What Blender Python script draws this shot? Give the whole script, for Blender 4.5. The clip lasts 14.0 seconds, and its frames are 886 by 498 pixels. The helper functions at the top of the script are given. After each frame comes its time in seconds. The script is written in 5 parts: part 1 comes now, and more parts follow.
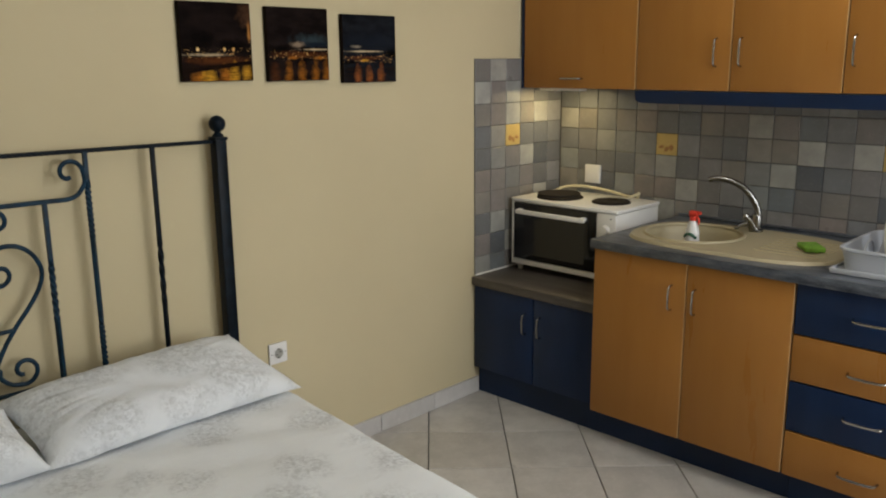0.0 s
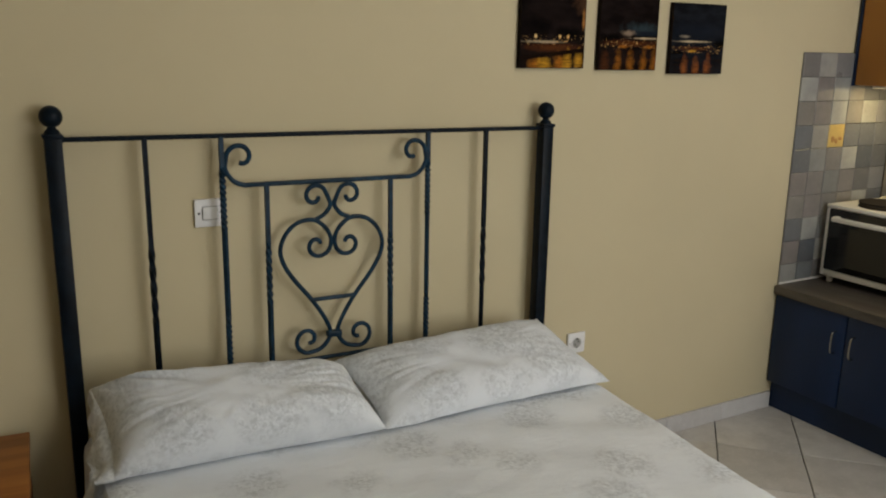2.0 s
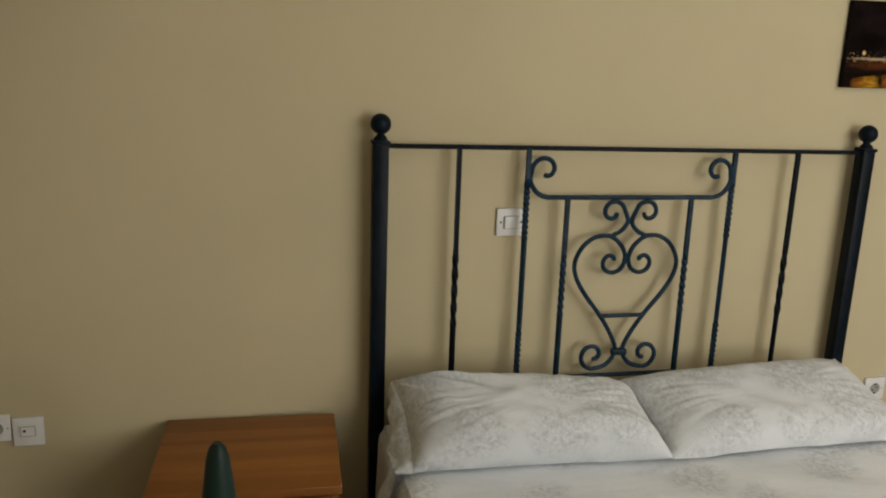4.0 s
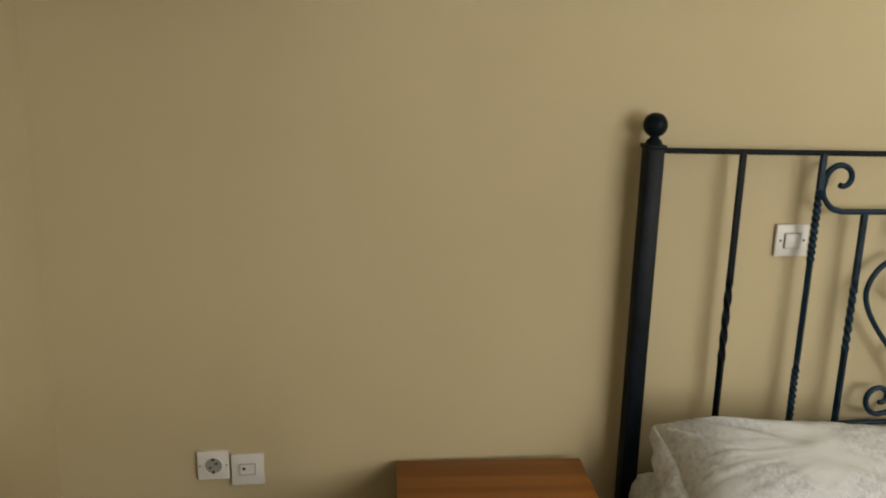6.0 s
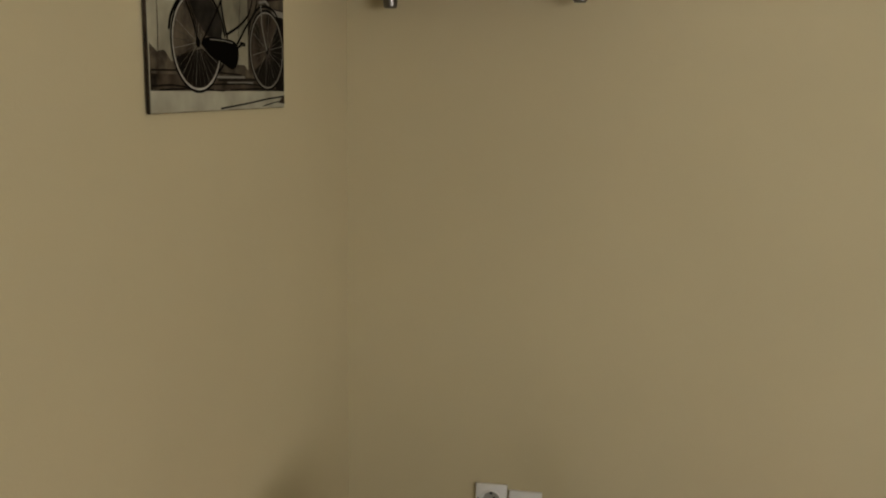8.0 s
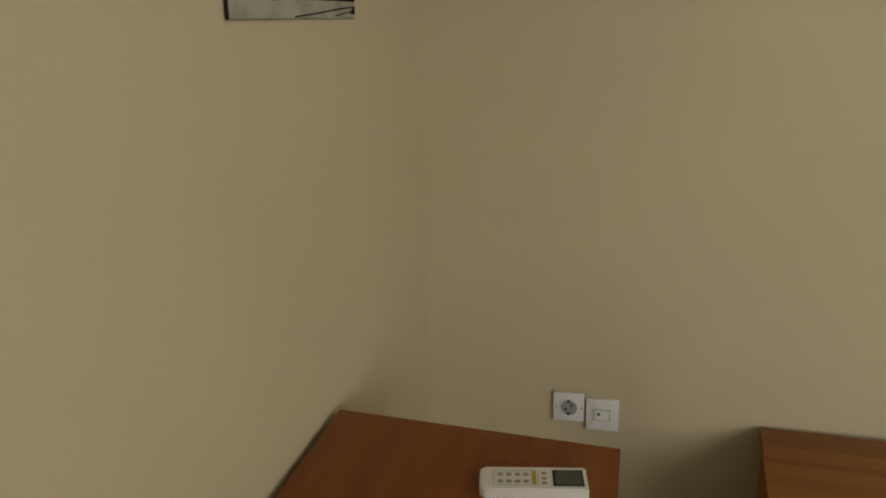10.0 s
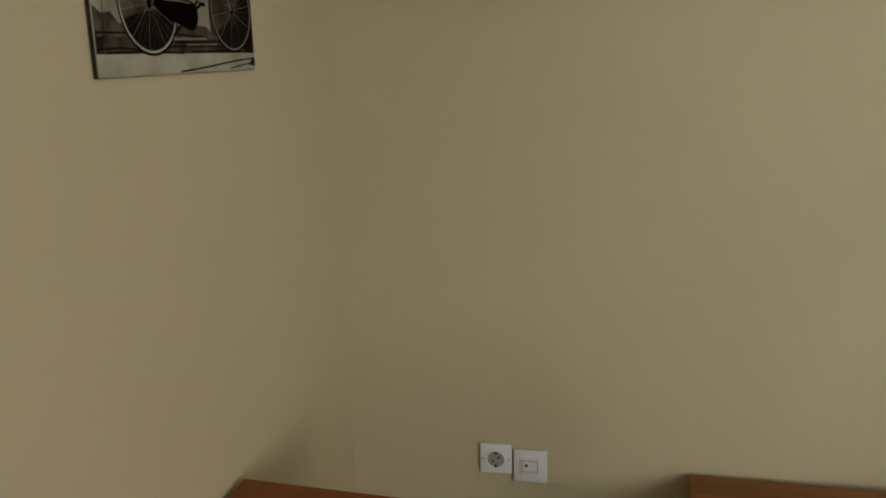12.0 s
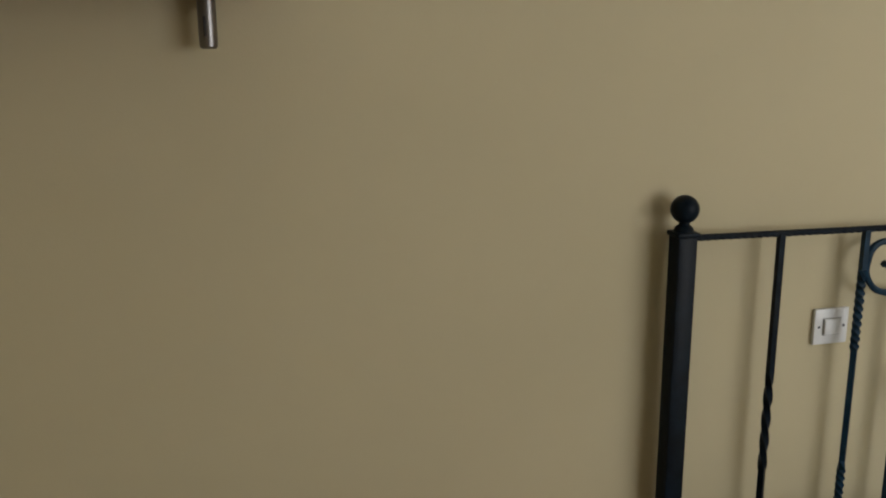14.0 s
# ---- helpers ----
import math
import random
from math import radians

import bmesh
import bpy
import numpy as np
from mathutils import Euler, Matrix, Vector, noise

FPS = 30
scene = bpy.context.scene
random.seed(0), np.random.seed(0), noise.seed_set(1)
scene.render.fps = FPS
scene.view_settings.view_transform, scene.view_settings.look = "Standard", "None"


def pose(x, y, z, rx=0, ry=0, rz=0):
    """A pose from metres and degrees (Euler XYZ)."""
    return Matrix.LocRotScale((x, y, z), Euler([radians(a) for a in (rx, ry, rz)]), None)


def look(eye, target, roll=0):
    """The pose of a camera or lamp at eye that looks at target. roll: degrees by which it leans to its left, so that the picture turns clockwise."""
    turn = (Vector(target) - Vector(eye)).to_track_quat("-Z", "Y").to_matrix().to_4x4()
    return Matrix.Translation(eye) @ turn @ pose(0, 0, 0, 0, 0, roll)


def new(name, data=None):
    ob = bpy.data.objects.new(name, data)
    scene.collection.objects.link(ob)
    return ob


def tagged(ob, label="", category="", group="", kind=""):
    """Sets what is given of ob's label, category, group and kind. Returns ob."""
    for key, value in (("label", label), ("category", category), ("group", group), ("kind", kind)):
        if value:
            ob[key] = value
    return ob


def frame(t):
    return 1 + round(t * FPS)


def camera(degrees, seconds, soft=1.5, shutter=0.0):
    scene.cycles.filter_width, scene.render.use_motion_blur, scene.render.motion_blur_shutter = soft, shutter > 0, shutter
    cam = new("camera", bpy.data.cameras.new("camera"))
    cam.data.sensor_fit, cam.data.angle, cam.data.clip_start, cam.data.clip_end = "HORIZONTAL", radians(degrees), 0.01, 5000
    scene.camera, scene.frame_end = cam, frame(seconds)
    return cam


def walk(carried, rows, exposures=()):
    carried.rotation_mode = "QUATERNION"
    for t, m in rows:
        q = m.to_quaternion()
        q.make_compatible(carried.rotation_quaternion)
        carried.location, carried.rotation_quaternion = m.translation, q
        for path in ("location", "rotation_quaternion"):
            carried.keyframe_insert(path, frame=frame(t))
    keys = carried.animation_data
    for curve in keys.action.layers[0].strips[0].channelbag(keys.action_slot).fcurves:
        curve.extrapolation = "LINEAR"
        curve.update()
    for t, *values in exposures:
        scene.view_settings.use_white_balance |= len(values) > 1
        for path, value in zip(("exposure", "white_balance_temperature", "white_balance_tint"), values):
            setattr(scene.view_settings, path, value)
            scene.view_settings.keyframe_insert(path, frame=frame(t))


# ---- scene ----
LENS = 56.04
PATH = [
    (0, (0.039, -2.422, 1.483), (1.434, -1.058, 1.045), -0.5),
    (0.5, (0.034, -2.406, 1.47), (1.204, -0.844, 1.037), 1.1),
    (1, (0.012, -2.353, 1.482), (1.011, -0.685, 1.011), 2.1),
    (1.5, (-0.056, -2.296, 1.506), (0.911, -0.611, 1.032), 1.5),
    (2, (-0.164, -2.231, 1.482), (0.796, -0.54, 1.016), 1.0),
    (2.2, (-0.2, -2.219, 1.493), (0.721, -0.508, 1.02), 1.3),
    (4.3, (-0.355, -2.088, 1.518), (0.047, -0.191, 1.03), 0.6),
    (4.5, (-0.366, -2.028, 1.516), (-0.007, -0.124, 1.023), -0.3),
    (5, (-0.445, -1.918, 1.502), (-0.178, -0.001, 0.997), 1.2),
    (5.5, (-0.554, -1.821, 1.505), (-0.297, 0.096, 0.995), 1.1),
    (6, (-0.692, -1.769, 1.475), (-0.423, 0.153, 0.992), 1.3),
    (6.5, (-0.735, -1.745, 1.493), (-0.585, 0.184, 0.987), 0.9),
    (7, (-0.703, -1.739, 1.490), (-0.821, 0.193, 1.007), 1.2),
    (7.5, (-0.77, -1.721, 1.466), (-0.974, 0.216, 1.01), 0.5),
    (8, (-0.813, -1.708, 1.478), (-1.116, 0.222, 1.049), 1.2),
    (8.5, (-0.838, -1.714, 1.478), (-1.202, 0.216, 1.102), 0.5),
    (9, (-0.815, -1.757, 1.47), (-1.257, 0.147, 1.052), -0.8),
    (9.2, (-0.818, -1.762, 1.458), (-1.273, 0.131, 0.998), -0.9),
    (11.3, (-0.791, -1.68, 1.431), (-1.237, 0.165, 0.799), -2.5),
    (11.5, (-0.783, -1.679, 1.441), (-1.201, 0.184, 0.848), -1.9),
    (11.7, (-0.773, -1.675, 1.451), (-1.166, 0.206, 0.895), -1.7),
    (12, (-0.758, -1.669, 1.459), (-1.108, 0.233, 0.95), -1.8),
    (12.5, (-0.723, -1.672, 1.47), (-1.045, 0.254, 1.039), -1.6),
    (13, (-0.679, -1.623, 1.515), (-0.864, 0.323, 1.097), -0.3),
    (13.3, (-0.659, -1.587, 1.516), (-0.755, 0.367, 1.104), 0.1),
    (13.5, (-0.635, -1.56, 1.525), (-0.663, 0.396, 1.11), -0.2),
    (14, (-0.787, -1.405, 1.58), (-0.323, 0.49, 1.14), -0.4),
]
cam = camera(LENS, 14.0, soft=2.0)
walk(cam, [(t, look(eye, target, roll)) for t, eye, target, roll in PATH],
     exposures=[(0.0, 0.32, 6500, 10), (0.6, 0.45, 6520, 10), (1.5, 0.30, 6590, 10), (2.2, 0.13, 6600, 10), (4.3, 0.43, 7120, 10), (5.0, 0.66, 7500, 10), (6.5, 0.58, 7150, 10), (7.5, 0.44, 7080, 10), (8.5, 0.46, 6900, 10), (11.5, 0.42, 6500, 10), (12.5, 0.40, 6470, 10), (14.0, 0.28, 6380, 10)])

# ---- light ----
world = bpy.data.worlds.new("sky")
scene.world = world
world.use_nodes = True
wn = world.node_tree
sky = wn.nodes.new("ShaderNodeTexSky")
sky.sky_type, sky.sun_disc, sky.sun_elevation, sky.sun_rotation = "NISHITA", False, radians(40), radians(150)
wn.nodes["Background"].inputs["Strength"].default_value = 0.10
wn.links.new(sky.outputs[0], wn.nodes["Background"].inputs["Color"])


def lamp(name, kind, m, watts, color, **values):
    data = bpy.data.lights.new(name, kind)
    data.energy, data.color = watts, color
    if "size" in values:
        data.size = values["size"]
    if "size_y" in values:
        data.shape, data.size_y = "RECTANGLE", values["size_y"]
    if "radius" in values:
        data.shadow_soft_size = values["radius"]
    ob = new(name, data)
    ob.matrix_world = m
    return ob


WEST, EAST, SOUTH, HIGH = -1.290, 3.334, -3.70, 2.62
# daylight in the opening of an unseen window, assumed behind the camera
lamp("window_daylight", "AREA", look((2.10, SOUTH + 0.02, 1.50), (1.3, 0, 1.1)), 40, (0.97, 0.985, 1.0), size=2.1, size_y=1.5)
# assumed lit ceiling lamp, unseen, added to match the fall of the shadows
lamp("assumed_ceiling_light", "POINT", pose(2.05, -1.95, 2.33), 12, (1.0, 0.955, 0.88), radius=0.20)
# small strip lamp under the first wall cupboard
lamp("cupboard_lamp_light", "AREA", look((3.13, -0.16, 1.352), (3.16, -0.10, 0.9)), 1.1, (1.0, 0.78, 0.38), size=0.20, size_y=0.05)


# ---- materials ----
def nodes_of(name):
    m = bpy.data.materials.new(name)
    m.use_nodes = True
    nt = m.node_tree
    return m, nt, nt.nodes["Principled BSDF"]


def link(nt, a, b):
    nt.links.new(a, b)


def coords(nt, scale=(1, 1, 1), rot=(0, 0, 0), kind="Object"):
    tc = nt.nodes.new("ShaderNodeTexCoord")
    mp = nt.nodes.new("ShaderNodeMapping")
    mp.inputs["Scale"].default_value = scale
    mp.inputs["Rotation"].default_value = [radians(a) for a in rot]
    link(nt, tc.outputs[kind], mp.inputs["Vector"])
    return mp.outputs["Vector"]


def noise_of(nt, vec, scale, detail=4, rough=0.55):
    n = nt.nodes.new("ShaderNodeTexNoise")
    n.inputs["Scale"].default_value, n.inputs["Detail"].default_value, n.inputs["Roughness"].default_value = scale, detail, rough
    link(nt, vec, n.inputs["Vector"])
    return n.outputs["Fac"]


def ramp(nt, fac, stops):
    r = nt.nodes.new("ShaderNodeValToRGB")
    el = r.color_ramp.elements
    while len(el) < len(stops):
        el.new(0.5)
    for e, (p, c) in zip(el, stops):
        e.position, e.color = p, (*c, 1)
    link(nt, fac, r.inputs["Fac"])
    return r.outputs["Color"]


def mix(nt, fac, a, b, how="MIX"):
    x = nt.nodes.new("ShaderNodeMix")
    x.data_type, x.blend_type = "RGBA", how
    for sock, v in ((x.inputs[0], fac), (x.inputs[6], a), (x.inputs[7], b)):
        if isinstance(v, (int, float)):
            sock.default_value = v
        elif isinstance(v, tuple):
            sock.default_value = (*v, 1)
        else:
            link(nt, v, sock)
    return x.outputs[2]


def calc(nt, op, a, b=0.0):
    x = nt.nodes.new("ShaderNodeMath")
    x.operation = op
    for sock, v in ((x.inputs[0], a), (x.inputs[1], b)):
        if isinstance(v, (int, float)):
            sock.default_value = v
        else:
            link(nt, v, sock)
    return x.outputs[0]


def bump(nt, bsdf, height, strength=0.2, distance=0.002):
    b = nt.nodes.new("ShaderNodeBump")
    b.inputs["Strength"].default_value, b.inputs["Distance"].default_value = strength, distance
    link(nt, height, b.inputs["Height"])
    link(nt, b.outputs["Normal"], bsdf.inputs["Normal"])


def surface(name, color, rough=0.5, metal=0.0, vary=0.12, big=3.0, fine=90.0, relief=0.12, wear=0.0, spec=0.5):
    """A plain painted, plastic or metal surface: blotches, fine grain, slight relief and uneven gloss."""
    m, nt, b = nodes_of(name)
    v = coords(nt)
    n1, n2 = noise_of(nt, v, big, 3), noise_of(nt, v, fine, 3)
    lo, hi = tuple(c * (1 - vary) for c in color), tuple(min(1, c * (1 + vary)) for c in color)
    col = ramp(nt, n1, [(0.3, lo), (0.7, hi)])
    col = mix(nt, calc(nt, "MULTIPLY", n2, 0.5 * vary), col, tuple(c * 0.55 for c in color))
    if wear:
        n3 = noise_of(nt, v, big * 7, 5, 0.7)
        col = mix(nt, calc(nt, "MULTIPLY", calc(nt, "GREATER_THAN", n3, 0.64), wear), col, tuple(min(1, c * 2.2 + 0.03) for c in color))
    link(nt, col, b.inputs["Base Color"])
    b.inputs["Metallic"].default_value, b.inputs["Specular IOR Level"].default_value = metal, spec
    link(nt, calc(nt, "ADD", calc(nt, "MULTIPLY", n1, 0.16), rough - 0.08), b.inputs["Roughness"])
    bump(nt, b, n2, relief, 0.001)
    return m


def plaster(name, color):
    m, nt, b = nodes_of(name)
    v = coords(nt)
    n1, n2, n3 = noise_of(nt, v, 1.3, 4), noise_of(nt, v, 210, 4, 0.65), noise_of(nt, v, 22, 5, 0.6)
    col = ramp(nt, n1, [(0.28, tuple(c * 0.94 for c in color)), (0.72, tuple(min(1, c * 1.04) for c in color))])
    col = mix(nt, calc(nt, "MULTIPLY", calc(nt, "GREATER_THAN", n3, 0.70), 0.10), col, tuple(c * 0.80 for c in color))
    link(nt, col, b.inputs["Base Color"])
    b.inputs["Roughness"].default_value, b.inputs["Specular IOR Level"].default_value = 0.75, 0.25
    bump(nt, b, calc(nt, "ADD", n2, calc(nt, "MULTIPLY", n3, 1.5)), 0.22, 0.0012)
    return m


def wood(name, dark, light, rough=0.4, axis="x", stretch=14.0, scale=5.0, bands=0.0):
    """Wood with its grain along one axis."""
    m, nt, b = nodes_of(name)
    k = {"x": (1, stretch, stretch), "y": (stretch, 1, stretch), "z": (stretch, stretch, 1)}[axis]
    v = coords(nt, k)
    n1, n2 = noise_of(nt, v, scale * 0.5, 6, 0.62), noise_of(nt, v, scale * 5, 4)
    col = ramp(nt, n1, [(0.30, dark), (0.52, tuple((a + c) / 2 for a, c in zip(dark, light))), (0.72, light)])
    col = mix(nt, calc(nt, "MULTIPLY", n2, 0.30), col, dark)
    if bands:
        w = nt.nodes.new("ShaderNodeTexNoise")
        w.inputs["Scale"].default_value, w.inputs["Detail"].default_value = bands, 0.0
        link(nt, coords(nt, {"x": (0.02, 1, 1), "y": (1, 0.02, 1), "z": (1, 1, 0.02)}[axis]), w.inputs["Vector"])
        col = mix(nt, ramp(nt, w.outputs["Fac"], [(0.42, (0.0, 0.0, 0.0)), (0.58, (0.7, 0.7, 0.7))]), col, tuple(c * 0.78 for c in dark))
    link(nt, col, b.inputs["Base Color"])
    link(nt, calc(nt, "ADD", calc(nt, "MULTIPLY", n1, 0.2), rough - 0.1), b.inputs["Roughness"])
    b.inputs["Specular IOR Level"].default_value = 0.28
    bump(nt, b, n2, 0.10, 0.0006)
    return m


def tile_glaze(name, colors, rough=0.35, mottle=0.26, relief=0.12):
    """Glazed or stone-like tile whose shade differs from piece to piece."""
    m, nt, b = nodes_of(name)
    info = nt.nodes.new("ShaderNodeObjectInfo")
    v = coords(nt)
    off = nt.nodes.new("ShaderNodeVectorMath")
    off.operation = "ADD"
    link(nt, v, off.inputs[0])
    sc = nt.nodes.new("ShaderNodeVectorMath")
    sc.operation = "SCALE"
    sc.inputs[0].default_value = (17.0, 31.0, 23.0)
    link(nt, info.outputs["Random"], sc.inputs["Scale"])
    link(nt, sc.outputs[0], off.inputs[1])
    n1, n2 = noise_of(nt, off.outputs[0], 9, 5, 0.6), noise_of(nt, off.outputs[0], 60, 4)
    stops = [(i / (len(colors) - 1), c) for i, c in enumerate(colors)]
    col = ramp(nt, info.outputs["Random"], stops)
    col = mix(nt, calc(nt, "MULTIPLY", ramp(nt, n1, [(0.36, (0, 0, 0)), (0.64, (1, 1, 1))]), mottle), col, tuple(sum(c[i] for c in colors) / len(colors) * 0.55 for i in range(3)))
    col = mix(nt, calc(nt, "MULTIPLY", calc(nt, "GREATER_THAN", n2, 0.6), 0.10), col, tuple(min(1, sum(c[i] for c in colors) / len(colors) * 1.5) for i in range(3)))
    link(nt, col, b.inputs["Base Color"])
    link(nt, calc(nt, "ADD", calc(nt, "MULTIPLY", n1, 0.25), rough - 0.1), b.inputs["Roughness"])
    bump(nt, b, n1, relief, 0.003)
    return m


def linen(name, near=0.26, far=0.42, spread=5.2, tone=1.0):
    """Grey-white bed linen printed with pale blossom clusters: little ringed flowers among grey leaf specks."""
    m, nt, b = nodes_of(name)
    v = coords(nt)
    vor = nt.nodes.new("ShaderNodeTexVoronoi")
    vor.inputs["Scale"].default_value, vor.inputs["Randomness"].default_value = spread, 0.75
    link(nt, v, vor.inputs["Vector"])
    edge = calc(nt, "ADD", vor.outputs["Distance"], calc(nt, "MULTIPLY", calc(nt, "SUBTRACT", noise_of(nt, v, 16, 3), 0.5), 0.45))
    cluster = ramp(nt, edge, [(near, (1, 1, 1)), (far, (0, 0, 0))])
    bloom = nt.nodes.new("ShaderNodeTexVoronoi")
    bloom.inputs["Scale"].default_value = 38
    drift = nt.nodes.new("ShaderNodeTexNoise")
    drift.inputs["Scale"].default_value, drift.inputs["Detail"].default_value = 34, 2
    link(nt, v, drift.inputs["Vector"])
    shifted = nt.nodes.new("ShaderNodeVectorMath")
    shifted.operation = "MULTIPLY_ADD"
    link(nt, drift.outputs["Color"], shifted.inputs[0])
    shifted.inputs[1].default_value = (0.034, 0.034, 0.034)
    link(nt, v, shifted.inputs[2])
    link(nt, shifted.outputs[0], bloom.inputs["Vector"])
    ringed = ramp(nt, bloom.outputs["Distance"], [(0.16, (0.1, 0.1, 0.1)), (0.24, (1, 1, 1)), (0.34, (0.1, 0.1, 0.1)), (0.46, (0, 0, 0)), (0.56, (0.7, 0.7, 0.7))])
    n1, n2 = noise_of(nt, v, 75, 4, 0.6), noise_of(nt, v, 3, 3)
    specks = ramp(nt, n1, [(0.46, (0, 0, 0)), (0.60, (1, 1, 1))])
    fac = calc(nt, "MULTIPLY", cluster, calc(nt, "ADD", calc(nt, "MULTIPLY", ringed, 0.40), calc(nt, "MULTIPLY", specks, 0.42)))
    base = ramp(nt, n2, [(0.3, tuple(c * tone for c in (0.63, 0.66, 0.685))), (0.7, tuple(c * tone for c in (0.70, 0.73, 0.75)))])
    col = mix(nt, calc(nt, "MULTIPLY", fac, 0.70), base, (0.28, 0.30, 0.31))
    link(nt, col, b.inputs["Base Color"])
    b.inputs["Roughness"].default_value, b.inputs["Specular IOR Level"].default_value = 0.85, 0.2
    b.inputs["Sheen Weight"].default_value = 0.1
    creases = noise_of(nt, coords(nt, (1, 2.2, 1), (0, 0, 35)), 9, 5, 0.6)
    bump(nt, b, calc(nt, "ADD", creases, calc(nt, "MULTIPLY", noise_of(nt, v, 500, 2), 0.10)), 0.55, 0.010)
    return m


def city_print(name, seed, sky_low, sky_high, spots, quay=None):
    """A night view printed on canvas. spots: soft-edged patches (across, up, half width, half height, colour, strength); quay: height of the dark bank and its rise."""
    m, nt, b = nodes_of(name)
    v = coords(nt, kind="Generated")
    sep = nt.nodes.new("ShaderNodeSeparateXYZ")
    link(nt, v, sep.inputs[0])
    u, h = sep.outputs["X"], sep.outputs["Z"]

    def field(sx, sz, scale, detail=4):
        comb = nt.nodes.new("ShaderNodeCombineXYZ")
        link(nt, calc(nt, "MULTIPLY", u, sx), comb.inputs[0])
        link(nt, calc(nt, "MULTIPLY", h, sz), comb.inputs[2])
        comb.inputs[1].default_value = seed
        return noise_of(nt, comb.outputs[0], scale, detail)
    col = ramp(nt, field(1.0, 2.4, 3.2), [(0.36, sky_low), (0.70, sky_high)])
    jitter = calc(nt, "MULTIPLY", calc(nt, "SUBTRACT", field(1, 1, 13.0, 4), 0.5), 1.3)
    for cu, ch, ru, rh, tint, strength in spots:
        du = calc(nt, "DIVIDE", calc(nt, "SUBTRACT", u, cu), ru)
        dh = calc(nt, "DIVIDE", calc(nt, "SUBTRACT", h, ch), rh)
        d = calc(nt, "SQRT", calc(nt, "ADD", calc(nt, "MULTIPLY", du, du), calc(nt, "MULTIPLY", dh, dh)))
        mask = ramp(nt, calc(nt, "ADD", d, jitter), [(0.20, (strength,) * 3), (1.0, (0, 0, 0))])
        col = mix(nt, mask, col, tint)
    lamps = ramp(nt, field(1.0, 1.6, 26.0, 1), [(0.62, (0, 0, 0)), (0.74, (1, 1, 1))])
    band = ramp(nt, calc(nt, "ABSOLUTE", calc(nt, "SUBTRACT", h, 0.355)), [(0.04, (1, 1, 1)), (0.075, (0, 0, 0))])
    col = mix(nt, calc(nt, "MULTIPLY", band, lamps), col, (0.55, 0.32, 0.11))
    if quay:
        line = calc(nt, "ADD", quay[0], calc(nt, "MULTIPLY", u, quay[1]))
        bank = ramp(nt, calc(nt, "ABSOLUTE", calc(nt, "SUBTRACT", h, line)), [(0.020, (1, 1, 1)), (0.034, (0, 0, 0))])
        col = mix(nt, bank, col, (0.006, 0.003, 0.002))
    ripples = calc(nt, "MULTIPLY", ramp(nt, field(0.7, 9.0, 7.0), [(0.45, (0, 0, 0)), (0.70, (0.7, 0.7, 0.7))]), calc(nt, "LESS_THAN", h, 0.22))
    col = mix(nt, ripples, col, (0.020, 0.009, 0.004))
    link(nt, col, b.inputs["Base Color"])
    b.inputs["Roughness"].default_value, b.inputs["Specular IOR Level"].default_value = 0.6, 0.02
    bump(nt, b, noise_of(nt, coords(nt), 900, 1), 0.15, 0.0005)
    return m


def marble_top(name, dark, light):
    m, nt, b = nodes_of(name)
    v = coords(nt, (1, 0.45, 1.6))
    n1, n2 = noise_of(nt, v, 24, 8, 0.75), noise_of(nt, v, 55, 4, 0.6)
    col = ramp(nt, n1, [(0.34, dark), (0.52, tuple((a + c) / 2 for a, c in zip(dark, light))), (0.68, light)])
    col = mix(nt, calc(nt, "MULTIPLY", n2, 0.35), col, dark)
    link(nt, col, b.inputs["Base Color"])
    b.inputs["Roughness"].default_value = 0.32
    return m


M_WALL = plaster("cream wall paint", (0.535, 0.466, 0.300))
M_CEIL = plaster("white ceiling paint", (0.80, 0.79, 0.76))
M_GROUT = surface("grey grout", (0.12, 0.116, 0.11), 0.9, vary=0.2, relief=0.4)
M_FLOORTILE = tile_glaze("pale grey floor tile", [(0.47, 0.455, 0.425), (0.52, 0.505, 0.475), (0.57, 0.555, 0.525)], 0.30, 0.42)
M_WALLTILE = tile_glaze("grey-blue rustic wall tile", [(0.088, 0.10, 0.115), (0.17, 0.172, 0.175), (0.24, 0.21, 0.195), (0.155, 0.18, 0.20), (0.34, 0.345, 0.32), (0.125, 0.13, 0.14), (0.225, 0.205, 0.18), (0.40, 0.40, 0.365), (0.135, 0.145, 0.16), (0.27, 0.265, 0.26)], 0.30, 0.45, 0.30)
M_YELLOWTILE = tile_glaze("yellow fruit decor tile", [(0.50, 0.355, 0.115), (0.54, 0.39, 0.14)], 0.3, 0.30)
M_DECOR = surface("ochre fruit print", (0.33, 0.17, 0.055), 0.45, vary=0.4, big=60)
M_BASE = tile_glaze("grey stone skirting", [(0.48, 0.47, 0.455), (0.54, 0.53, 0.515)], 0.4)
M_IRON = surface("dark blue-black painted iron", (0.0026, 0.0064, 0.0115), 0.42, vary=0.5, big=25, fine=240, relief=0.35, wear=0.10, spec=0.11)
M_IRONBLUE = surface("petrol-blue painted iron", (0.009, 0.030, 0.054), 0.40, vary=0.45, big=30, fine=240, relief=0.4, wear=0.2, spec=0.15)
M_LINEN = linen("blossom-print bed linen", 0.24, 0.46, 4.8, 1.13)
M_CASE = linen("blossom-print pillowcase", 0.42, 0.66, 5.0)
M_MATTRESS = surface("white mattress fabric", (0.7, 0.7, 0.69), 0.9, relief=0.3)
M_BEECH = wood("orange beech veneer", (0.322, 0.140, 0.0285), (0.362, 0.163, 0.036), 0.30, "z", 8, 3)
